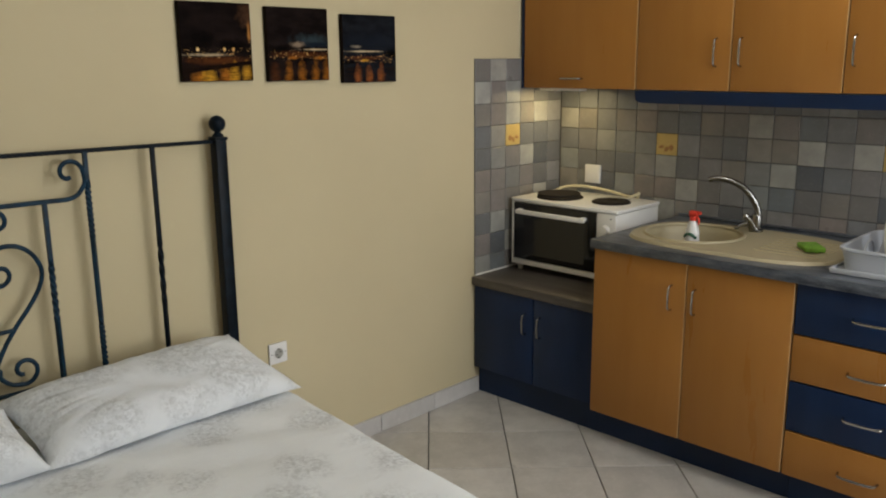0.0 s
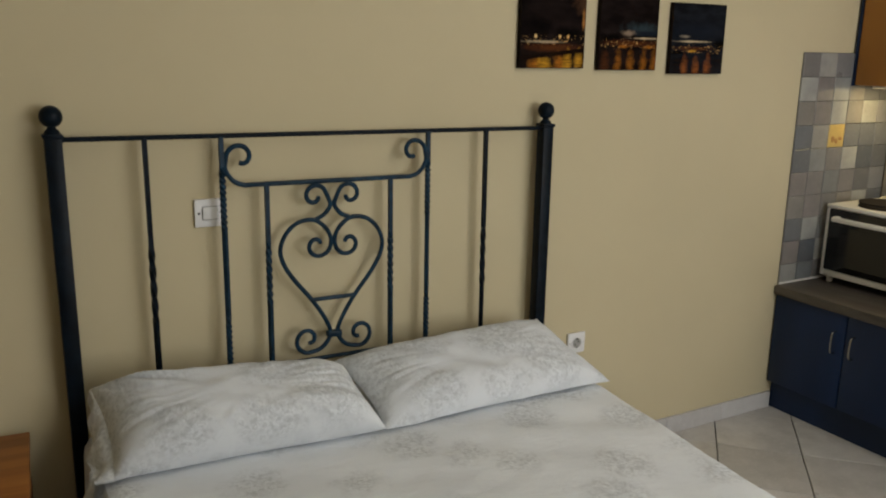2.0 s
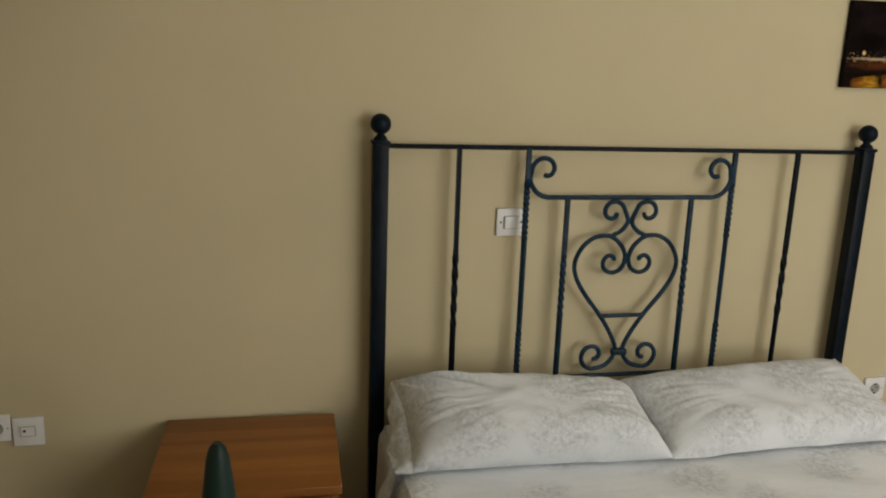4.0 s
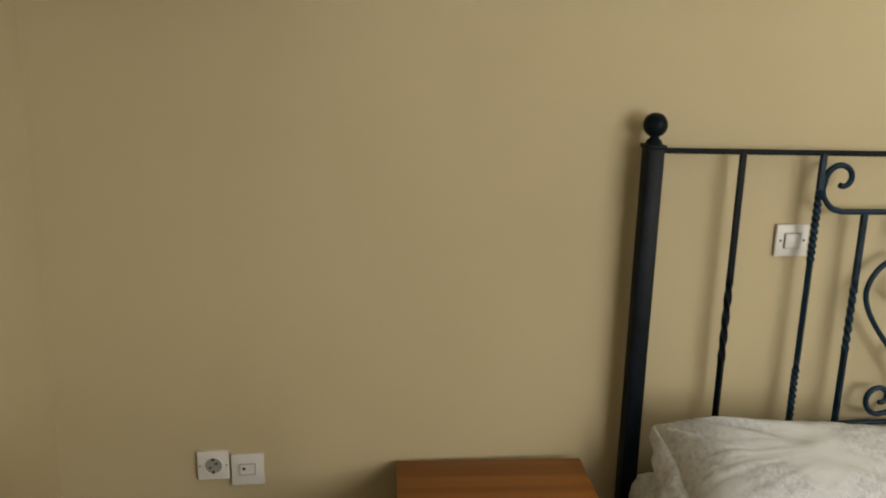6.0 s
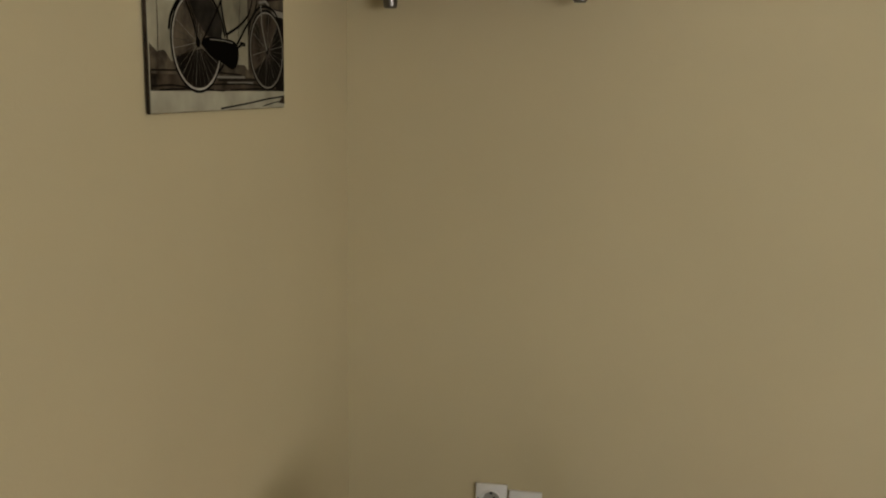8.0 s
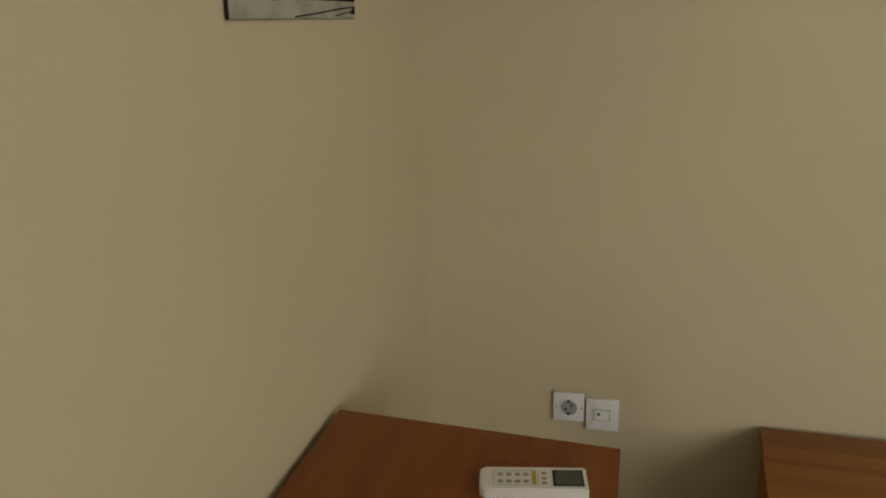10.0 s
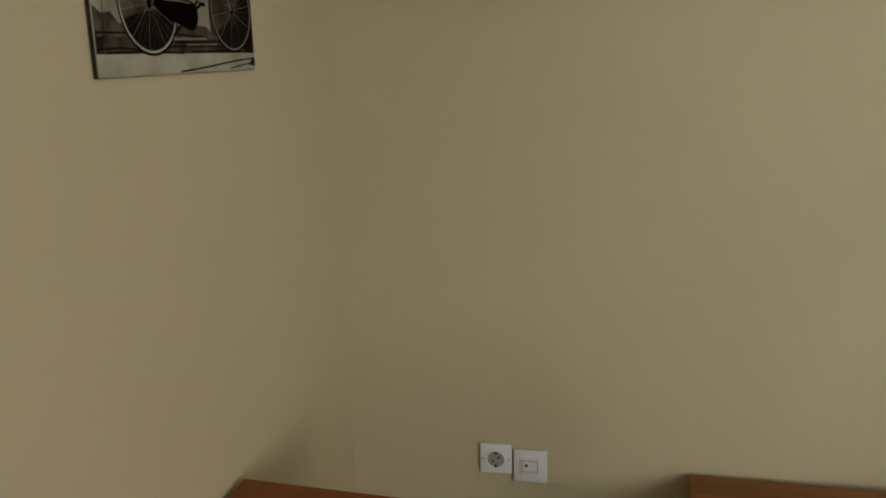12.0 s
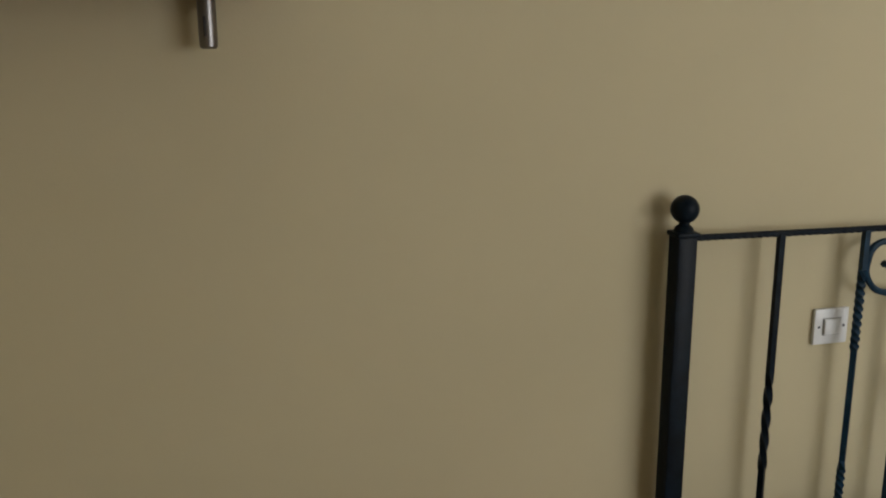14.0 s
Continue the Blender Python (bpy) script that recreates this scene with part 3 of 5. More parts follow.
def pillow(corners, thick, seed, label, flap=False):
    """A filled pillow in its case. corners: back left, back right, front right, front left; the seam runs round through them."""
    c = [Vector(q) for q in corners]
    t = thing("pillow", (c[0] + c[2]) / 2, label, "pillow", "pillows on the bed")
    n, top, bot = 72, [], []
    bm = bmesh.new()
    normal = (c[1] - c[0]).cross(c[0] - c[3]).normalized()
    if normal.z < 0:
        normal = -normal
    rim = []
    for j in range(n + 1):
        rt, rb = [], []
        for i in range(n + 1):
            u, v = i / n, j / n
            su, sv = 2 * u - 1, 2 * v - 1
            # sides drawn in between the pointed corners
            pu, pv = su * (1 - 0.045 * (1 - sv * sv)), sv * (1 - 0.06 * (1 - su * su))
            a, b = (pu + 1) / 2, (pv + 1) / 2
            p = (c[0] * (1 - a) + c[1] * a) * b + (c[3] * (1 - a) + c[2] * a) * (1 - b)
            puff = max(0.0, (1 - su ** 4) * (1 - sv ** 4)) ** 0.62
            wr = noise.noise((su * 2.0 + seed, sv * 1.8, seed)) * 0.10 + noise.noise((su * 6 + seed, sv * 4, 3.3)) * 0.05
            edge = max(abs(su), abs(sv))
            # tension folds that run in from the seams and corners
            ang = math.atan2(sv, su)
            fold = math.sin(23 * ang + 3 * noise.noise((su * 2, sv * 2, seed + 9))) * 0.5 + math.sin(37 * ang + seed) * 0.3
            wr += 0.24 * fold * edge ** 3 * (1 - edge) ** 0.8
            wr += 0.05 * math.sin((su * 1.4 + sv) * 11 + 4 * noise.noise((su, sv, seed))) * max(0, noise.noise((su * 1.3, sv * 1.3, seed + 4)))
            if flap:
                # folds that fan out from the drawn-up back corner of the open end
                far = math.hypot(su + 1, 1 - sv)
                fan = math.atan2(1 - sv, su + 1.02)
                wr += 0.30 * math.sin(fan * 15 + 1.5 * noise.noise((su * 2, sv * 2, 6.1))) * math.exp(-1.9 * abs(far - 0.35)) * max(0.0, 1 - far / 1.3)
            h = thick * puff * (1 + wr)
            on_edge = i in (0, n) or j in (0, n)
            if on_edge:
                p = p + Vector((0, 0, 1)) * 0.007 * noise.noise((u * 7 + seed, v * 7, 2.2)) + Vector((0, 1, 0)) * 0.006 * noise.noise((u * 9, v * 9, seed))
            vt = bm.verts.new(p + normal * h * 0.72)
            rt.append(vt)
            rb.append(vt if on_edge else bm.verts.new(p - normal * h * 0.28))
            if i == 0:
                rim.append(p.copy())
        top.append(rt)
        bot.append(rb)
    for j in range(n):
        for i in range(n):
            quad = (top[j][i], top[j][i + 1], top[j + 1][i + 1], top[j + 1][i])
            bm.faces.new(quad)
            f = (bot[j][i], bot[j + 1][i], bot[j + 1][i + 1], bot[j][i + 1])
            if set(f) != set(quad):
                bm.faces.new(f)
    part("cushion", bm, M_CASE, t)
    if flap:
        # the open end of the case hangs past the filling in loose folds
        bm, rows = bmesh.new(), []
        out = (c[0] - c[1]).normalized()
        for k in range(9):
            s = k / 8
            row = []
            for j, p in enumerate(rim):
                v = j / n
                wave = math.sin((1 - v) ** 0.7 * 21 + 1.5 * s) * 0.015 * s * (1 - 0.7 * v)
                q = p + out * (s * (0.004 + 0.074 * (1 - v) ** 0.8) + 0.7 * wave) + Vector((0, wave * 0.7, -s * s * (0.035 + 0.085 * (1 - v)) + wave))
                row.append(bm.verts.new((q.x, q.y, max(q.z, 0.508) if q.x > -0.004 else q.z)))
            rows.append(row)
        back = [[bm.verts.new(q.co + Vector((0.002, 0, -0.003))) for q in row] for row in rows]
        for a, flip in ((rows, False), (back, True)):
            for k in range(8):
                for j in range(n):
                    q = (a[k][j], a[k][j + 1], a[k + 1][j + 1], a[k + 1][j])
                    bm.faces.new(q[::-1] if flip else q)
        for j in range(n):
            bm.faces.new((rows[-1][j], rows[-1][j + 1], back[-1][j + 1], back[-1][j]))
        part("case_end", bm, M_CASE, t, "loose open end of the pillowcase")
    return t


pillow([(0.030, -0.118, 0.646), (0.690, -0.17, 0.605), (0.714, -0.408, 0.509), (0.041, -0.362, 0.509)], 0.158, 1.3, "plump blossom-print pillow propped against the iron headboard", True)
pillow([(0.675, -0.13, 0.612), (1.395, -0.12, 0.625), (1.456, -0.424, 0.511), (0.707, -0.410, 0.508)], 0.104, 5.7, "flatter blossom-print pillow lying beside its twin")


# ---- bedside ----
stand = thing("bedside_table", (-0.546, -0.010, 0.0), "banded brown wooden bedside table standing slightly askew by the wall", "bedside table")
SA, SBK, SW, SD = -0.546, -0.010, 0.436, 0.385
part("top", block(SA, SA + SW, SBK - SD, SBK, 0.504, 0.526, bevel=0.0025), M_STAND, stand)
for x in (SA + 0.007, SA + SW - 0.025):
    part("side_panel", block(x, x + 0.018, SBK - SD + 0.015, SBK - 0.004, 0.0, 0.5035), M_STAND, stand)
part("back_panel", block(SA + 0.0255, SA + SW - 0.0255, SBK - 0.014, SBK - 0.006, 0.05, 0.5035), M_STAND, stand)
part("shelf", block(SA + 0.0255, SA + SW - 0.0255, SBK - SD + 0.020, SBK - 0.015, 0.08, 0.098), M_STAND, stand)
for z0 in (0.105, 0.305):
    d = part("drawer", block(SA + 0.027, SA + SW - 0.027, SBK - SD + 0.002, SBK - SD + 0.020, z0, z0 + 0.192, bevel=0.003), M_STAND, stand)
    part("knob", lathe(bmesh.new(), [(0.006, 0), (0.006, 0.012), (0.014, 0.018), (0.012, 0.026)], (SA + SW / 2, SBK - SD + 0.002, z0 + 0.093), 14, Matrix.Rotation(radians(90), 4, "X")), M_CHROME, d)
stand.rotation_euler = (0, 0, radians(-3.6))

# unknown object: only its tip is known, the vase-like body below is assumed
vase = new("green_tapered_form", finish(lathe(bmesh.new(), [(0.060, 0.0), (0.066, 0.02), (0.070, 0.20), (0.062, 0.45), (0.046, 0.62), (0.031, 0.74), (0.0235, 0.80), (0.019, 0.836), (0.014, 0.853), (0.007, 0.861)], (0, 0, 0), 24), "green_tapered_form", M_DARKGREEN))
vase.location = (-0.392, -0.828, 0.0)
tagged(vase, "slim dark green tapered object of unknown kind, rounded tip, body assumed", "vase")

table = thing("table", (-1.06, -1.15, 0.0), "red-brown cherry veneered table pushed against the wall", "table")
TZ = 0.803
bm = slab(bmesh.new(), [(WEST + 0.012, -1.42), (-0.835, -1.42), (-0.831, -0.637), (WEST + 0.012, -0.596)], TZ - 0.026, TZ, bevel=0.002)
part("tabletop", bm, M_TABLE, table)
for x in (-1.255, -0.89):
    for y in (-1.37, -0.70):
        part("leg", block(x - 0.024, x + 0.024, y - 0.024, y + 0.024, 0.0, TZ - 0.0265, bevel=0.003), M_TABLE, table)
for y in (-1.37, -0.70):
    part("apron", block(-1.231, -0.914, y - 0.009, y + 0.009, TZ - 0.10, TZ - 0.0265), M_TABLE, table)
for x in (-1.255, -0.89):
    part("apron", block(x - 0.009, x + 0.009, -1.346, -0.724, TZ - 0.10, TZ - 0.0265), M_TABLE, table)

# the remote control lying on the table
remote = thing("remote_control", (-0.942, -0.760, TZ), "ivory air-conditioner remote control with grey display", "remote control")
RM = pose(-0.942, -0.760, TZ, 0, 0, 9.5)


def on_remote(bm):
    bmesh.ops.transform(bm, matrix=RM @ Matrix.Diagonal((1, 1, 0.74, 1)), verts=bm.verts)
    return bm


RL, RW = 0.072, 0.0285
shape = []
for cx, cy, r, a0 in ((RL - 0.004, RW - 0.004, 0.004, 0), (-RL + 0.012, RW - 0.012, 0.012, 90), (-RL + 0.012, -RW + 0.012, 0.012, 180), (RL - 0.004, -RW + 0.004, 0.004, 270)):
    for k in range(5):
        a = radians(a0 + 22.5 * k)
        shape.append((cx + r * math.cos(a), cy + r * math.sin(a)))
part("case", on_remote(slab(bmesh.new(), shape, 0.0005, 0.019, bevel=0.0025)), M_CREAMPL, remote)
part("display_bezel", on_remote(block(0.026, 0.067, -0.0195, 0.0195, 0.0188, 0.0200, bevel=0.0005, seg=1)), M_DARK, remote)
part("display", on_remote(block(0.030, 0.063, -0.0150, 0.0150, 0.0195, 0.0204)), M_LCD, remote)
for k in range(4):
    for y in (-0.009, 0.008):
        part("key", on_remote(lathe(bmesh.new(), [(0.0042, 0.0186), (0.0042, 0.0196), (0.003, 0.0201)], (-0.044 + 0.0115 * k, y, 0), 12)), M_GREYDETAIL, remote)
part("key_strip", on_remote(block(-0.002, 0.004, -0.015, 0.016, 0.0188, 0.0196)), M_OCHREKEY, remote)
for y in (-0.012, -0.001, 0.011):
    part("small_key", on_remote(block(0.011, 0.018, y - 0.003, y + 0.003, 0.0188, 0.0196)), M_OCHREKEY if y > 0 else M_GREYDETAIL, remote)
bm = bmesh.new()
for x0, x1, y0, y1 in ((-0.053, 0.006, 0.0170, 0.0178), (-0.053, 0.006, -0.0178, -0.0170), (-0.0535, -0.0527, -0.017, 0.017), (0.0065, 0.0073, -0.017, 0.017)):
    box(bm, x0, x1, y0, y1, 0.0188, 0.0193)
part("key_border", on_remote(bm), M_GREYDETAIL, remote)


# ---- sockets and the switch ----
def plate(name, x, z, w, h, label, category, wall="north"):
    """A thing on a wall: the plate's own frame has x to the right and y out of the wall."""
    t = thing(name, (x, -0.0005, z), label, category, "wall sockets" if category == "socket" else "")
    bm = block(x - w / 2, x + w / 2, -0.010, -0.001, z - h / 2, z + h / 2, bevel=0.0025)
    return t, part("plate", bm, M_PLASTIC, t)


def disc(x, z, r, y0, y1, seg=24):
    return lathe(bmesh.new(), [(r, 0.0), (r, y0 - y1)], (x, y0, z), seg, Matrix.Rotation(radians(90), 4, "X"))


def power_socket(x, z, w, label):
    t, p = plate("power_socket", x, z, w, w, label, "socket")
    part("rim", sweep(bmesh.new(), [(x + 0.0205 * math.cos(a), -0.0108, z + 0.0205 * math.sin(a)) for a in np.linspace(0, 2 * math.pi, 29)], 0.0022, 6, cap=False), M_PLASTIC, p)
    # flat discs: the shade inside well and holes is put into their colour
    part("well", disc(x, z, 0.0192, -0.0102, -0.0108), M_GREYDETAIL, p, "flat round disc greyed for the socket well's shade")
    for s in (-1, 1):
        part("pin_hole", disc(x + s * 0.0095 * 0.7, z + s * 0.0095 * 0.5, 0.0030, -0.0107, -0.0114, 12), M_DARK, p)
        part("earth_clip", block(x - 0.003, x + 0.003, -0.0122, -0.0106, z + s * 0.0165 - 0.004, z + s * 0.0165 + 0.004), M_DARK, p)
        part("screw", disc(x + s * 0.029, z, 0.0018, -0.0098, -0.0104, 8), M_DARK, p)
    return t


power_socket(-0.959, 0.534, 0.070, "white square power socket screwed to the cream wall")
power_socket(1.655, 0.466, 0.076, "white power socket low on the wall beside the bed")
t, p = plate("aerial_socket", -0.883, 0.520, 0.073, 0.077, "white aerial socket plate with raised rounded centre", "socket")
part("centre", block(-0.905, -0.861, -0.0135, -0.0100, 0.505, 0.541, bevel=0.002), M_PLASTIC, p)
part("inset", block(-0.901, -0.865, -0.0142, -0.0134, 0.509, 0.537), M_GREYDETAIL, p)
part("inset_cover", block(-0.899, -0.867, -0.0150, -0.0141, 0.511, 0.535), M_PLASTIC, p)
# flat dark disc, the hole's inner shade is its colour
part("jack_hole", disc(-0.891, 0.525, 0.0038, -0.0148, -0.0156, 12), M_DARK, p)
t, p = plate("light_switch", 0.374, 1.044, 0.080, 0.076, "white rocker light switch behind the headboard", "switch")
part("rocker_frame", block(0.3530, 0.3950, -0.0118, -0.0100, 1.0255, 1.0625, bevel=0.001), M_GREYDETAIL, p)
part("rocker", block(0.3545, 0.3935, -0.0165, -0.0112, 1.0275, 1.0610, bevel=0.002), M_PLASTIC, p)
for s in (-1, 1):
    part("screw", disc(0.374 + s * 0.029, 1.044, 0.0030, -0.0098, -0.0104, 8), M_DARK, p)


# ---- pictures ----
def canvas_print(x0, x1, z0, z1, material, label):
    t = thing("canvas_print", ((x0 + x1) / 2, -0.001, z0), label, "picture", "three night-view canvases")
    body = part("canvas", block(x0, x1, -0.0195, -0.001, z0, z1, bevel=0.002), M_CANVASEDGE, t)
    part("print", block(x0 + 0.002, x1 - 0.002, -0.0205, -0.0196, z0 + 0.002, z1 - 0.002), material, t)
    return t


TREE, GOLD, AMBER, EMBER, PALE, TEAL = (0.0015, 0.001, 0.0008), (0.50, 0.25, 0.022), (0.30, 0.105, 0.012), (0.085, 0.026, 0.007), (0.48, 0.38, 0.24), (0.026, 0.040, 0.048)
DUSK = (0.0045, 0.0028, 0.0025)
quay_spots = [(1.0, 0.86, 0.24, 0.22, (0.085, 0.040, 0.020), 0.7), (0.30, 0.52, 0.22, 0.15, TREE, 1.0), (0.72, 0.46, 0.30, 0.11, TREE, 1.0), (0.5, 0.26, 0.60, 0.075, EMBER, 0.9),
              (0.22, 0.405, 0.035, 0.035, (0.9, 0.6, 0.25), 1.0), (0.60, 0.41, 0.028, 0.028, (0.9, 0.55, 0.2), 1.0), (0.73, 0.405, 0.025, 0.03, (0.8, 0.45, 0.15), 1.0), (0.35, 0.335, 0.40, 0.024, PALE, 0.75),
              (0.22, 0.02, 0.14, 0.16, AMBER, 1.0), (0.36, 0.02, 0.14, 0.18, GOLD, 1.0), (0.60, 0.04, 0.12, 0.20, AMBER, 1.0), (0.73, 0.06, 0.10, 0.20, GOLD, 1.0), (0.91, 0.10, 0.09, 0.16, GOLD, 0.95), (0.97, 0.62, 0.030, 0.17, (0.34, 0.15, 0.04), 1.0)]
quay_view = canvas_print(1.355, 1.610, 1.429, 1.673, city_print("night quay print", 2.3, DUSK, (0.013, 0.008, 0.007), quay_spots, (0.125, 0.11)), "square dark canvas of a lamp-lit river quay with trees")
bridge_spots = [(0.72, 0.56, 0.42, 0.11, TEAL, 0.9), (0.80, 0.50, 0.35, 0.05, (0.008, 0.012, 0.02), 1.0), (0.48, 0.50, 0.15, 0.055, (0.26, 0.19, 0.13), 0.9), (0.20, 0.44, 0.30, 0.06, TREE, 1.0), (0.78, 0.432, 0.34, 0.018, PALE, 1.0), (0.5, 0.36, 0.60, 0.055, EMBER, 0.9),
                (0.40, 0.315, 0.12, 0.028, AMBER, 1.0), (0.85, 0.315, 0.12, 0.032, AMBER, 1.0), (0.62, 0.285, 0.14, 0.03, TREE, 1.0)] + [(x, 0.06, 0.085, 0.26, EMBER if x < 0.2 else AMBER, 0.75) for x in (0.10, 0.32, 0.54, 0.77, 0.96)]
canvas_print(1.670, 1.925, 1.424, 1.668, city_print("night bridge print", 7.7, DUSK, (0.015, 0.010, 0.009), bridge_spots), "square dark canvas of a bridge under cloudy night sky")
river_spots = [(0.5, 0.60, 0.75, 0.22, (0.009, 0.012, 0.019), 0.8), (0.25, 0.53, 0.13, 0.03, (0.24, 0.20, 0.15), 0.9), (0.38, 0.462, 0.46, 0.020, PALE, 1.0), (0.92, 0.42, 0.22, 0.09, TREE, 1.0), (0.40, 0.36, 0.45, 0.04, EMBER, 0.8), (0.38, 0.325, 0.10, 0.025, GOLD, 1.0),
               (0.12, 0.30, 0.20, 0.04, TREE, 1.0)] + [(x, 0.05, 0.085, 0.24, (0.24, 0.075, 0.020), 0.85) for x in (0.26, 0.48, 0.70)]
canvas_print(1.990, 2.248, 1.412, 1.654, city_print("night river print", 13.1, (0.0045, 0.005, 0.0065), (0.015, 0.017, 0.022), river_spots), "square dark canvas of a blue night river view")

# bicycle canvas on the west wall
BX, BY0, BY1, BZ0, BZ1 = WEST + 0.002, -0.833, -0.400, 1.413, 1.90
bike = thing("bicycle_canvas", (WEST, (BY0 + BY1) / 2, BZ0), "sepia canvas print of an old bicycle by a wall", "picture")
part("canvas", block(BX, BX + 0.005, BY0, BY1, BZ0, BZ1, bevel=0.002), M_SEPIA, bike)
FACE = BX + 0.005
part("canvas_side", block(BX, FACE - 0.0006, BY0 - 0.0006, BY0 - 0.0002, BZ0, BZ1), M_SEPIAMID, bike)


def px(a):
    return BY0 + min(BY1 - BY0 - 0.0015, max(0.0015, a))


def pz(b):
    return BZ0 + max(0.0015, b)


def print_patch(name, y0, y1, z0, z1, layer, mat):
    part(name, block(FACE - 0.001, FACE + 0.00015 * layer, px(y0), px(y1), pz(z0), pz(z1)), mat, bike)


def print_line(name, pts, r, layer, mat, closed=False):
    """A flat printed stroke in the picture's plane: (from the left, up)."""
    bm = bmesh.new()
    p = [Vector((0, px(a), pz(b))) for a, b in pts]
    n = len(p)
    L = [], []
    for i in range(n):
        d = (p[(i + 1) % n] - p[i - 1]) if closed else (p[min(i + 1, n - 1)] - p[max(i - 1, 0)])
        d.normalize()
        s = Vector((0, -d.z, d.y))
        for side, q in zip(L, (p[i] + s * r, p[i] - s * r)):
            side.append(bm.verts.new((FACE + 0.00015 * layer, q.y, q.z)))
    for i in range(n if closed else n - 1):
        j = (i + 1) % n
        bm.faces.new((L[0][i], L[0][j], L[1][j], L[1][i]))
    part(name, bm, mat, bike)


def smooth_pairs(pts):
    return [(p.x, p.y) for p in smooth_line([(a, b, 0) for a, b in pts], 4)]


def print_shape(name, pts, layer, mat):
    bm = bmesh.new()
    bm.faces.new([bm.verts.new((FACE + 0.00015 * layer, px(a), pz(b))) for a, b in pts])
    part(name, bm, mat, bike)


def ring(cx, cz, ry, rz, n=44):
    return [(cx + ry * math.cos(2 * math.pi * k / n), cz + rz * math.sin(2 * math.pi * k / n)) for k in range(n)]


# pavement, gutter and the stained wall behind
print_patch("printed_pavement", 0.0, 0.44, 0.0, 0.026, 1, M_SEPIALIGHT)
print_patch("printed_gutter", 0.0, 0.44, 0.026, 0.049, 1, M_SEPIAMID)
print_shape("printed_stain", [(0.0, 0.045), (0.0, 0.078), (0.018, 0.070), (0.036, 0.072), (0.052, 0.060), (0.27, 0.062), (0.30, 0.045)], 1.4, M_SEPIAWHEEL)
print_patch("printed_doorway", 0.284, 0.44, 0.045, 0.49, 1.2, M_SEPIAWHEEL)
print_patch("printed_doorway_shade", 0.395, 0.44, 0.026, 0.150, 1.8, M_SEPIADARK)
print_patch("printed_door_rail", 0.380, 0.44, 0.139, 0.148, 2.4, M_PRINTGREY)
for z, y0, y1 in ((0.049, 0.0, 0.26), (0.031, 0.0, 0.10), (0.040, 0.18, 0.42), (0.034, 0.14, 0.40), (0.027, 0.02, 0.20), (0.0275, 0.22, 0.43)):
    print_line("printed_crack", [(y0, z), ((y0 + y1) / 2, z + 0.002), (y1, z - 0.001)], 0.0011, 2.8, M_SEPIADARK)
for z, y0, y1 in ((0.044, 0.17, 0.27), (0.0365, 0.21, 0.30)):
    print_line("printed_gleam", [(y0, z), (y1, z + 0.001)], 0.0014, 2.6, M_PRINTGREY)
for a in ([(0.02, 0.157), (0.16, 0.159), (0.25, 0.157)], [(0.018, 0.026), (0.022, 0.10), (0.020, 0.16)], [(0.25, 0.10), (0.258, 0.15)]):
    print_line("printed_wall_joint", a, 0.0008, 2.8, M_SEPIAMID)
print_line("printed_twig", [(0.186, 0.003), (0.27, 0.008), (0.366, 0.015), (0.435, 0.018)], 0.0012, 4, M_SEPIADARK)
print_line("printed_twig", [(0.34, 0.004), (0.39, 0.009), (0.435, 0.011)], 0.0009, 4, M_SEPIADARK)
print_shape("printed_twig_knot", [(0.405, 0.008), (0.42, 0.017), (0.435, 0.016), (0.435, 0.006)], 4, M_SEPIAMID)
# the wheels: shaded disc, fine spokes, pale rim inside a black tyre
for cx, cz, ry, rz in ((0.122, 0.085, 0.070, 0.060), (0.358, 0.086, 0.070, 0.058)):
    rear = cx < 0.2
    print_shape("printed_wheel_shade", ring(cx, cz, ry * 0.95, rz * 0.95), 3, M_SEPIAWHEEL if rear else M_SEPIAMID)
    arc = [radians(a) for a in (range(200, 351, 15) if rear else range(215, 411, 15))]
    print_shape("printed_lower_shade", [(cx + 0.92 * ry * math.cos(a), cz + 0.92 * rz * math.sin(a)) for a in arc] + [(cx + 0.1 * ry, cz - 0.12 * rz)], 3.6, M_SEPIADARK)
    for k in range(30):
        a = 2 * math.pi * k / 30 + 0.1
        print_line("printed_spoke", [(cx + 0.004 * math.cos(a), cz + 0.004 * math.sin(a)), (cx + 0.92 * ry * math.cos(a + 0.08), cz + 0.92 * rz * math.sin(a + 0.08))], 0.00032, 4.4, M_PRINTGREY if k % 3 == 0 else M_PRINTDIM)
    print_line("printed_rim", ring(cx, cz, ry * 0.955, rz * 0.955), 0.0015, 5, M_PRINTPALE if rear else M_PRINTGREY, True)
    print_line("printed_tyre", ring(cx, cz, ry, rz), 0.0017, 5.4, M_PRINTBLACK, True)
    print_shape("printed_hub", ring(cx, cz, 0.006, 0.006, 14), 6, M_PRINTBLACK)
print_shape("printed_coat_guard", [(0.096, 0.138), (0.122, 0.147), (0.157, 0.143), (0.186, 0.126), (0.196, 0.105), (0.190, 0.092), (0.146, 0.095), (0.118, 0.114)], 5.6, M_SEPIACOAT)
print_line("printed_mudguard", smooth_pairs([(0.047, 0.096), (0.055, 0.115), (0.080, 0.136), (0.114, 0.149), (0.148, 0.148), (0.179, 0.133), (0.196, 0.112), (0.203, 0.096)]), 0.0021, 6, M_PRINTBLACK)
print_line("printed_mudguard", smooth_pairs([(0.284, 0.104), (0.297, 0.128), (0.325, 0.145), (0.357, 0.150), (0.390, 0.145), (0.419, 0.127)]), 0.0019, 6, M_PRINTBLACK)
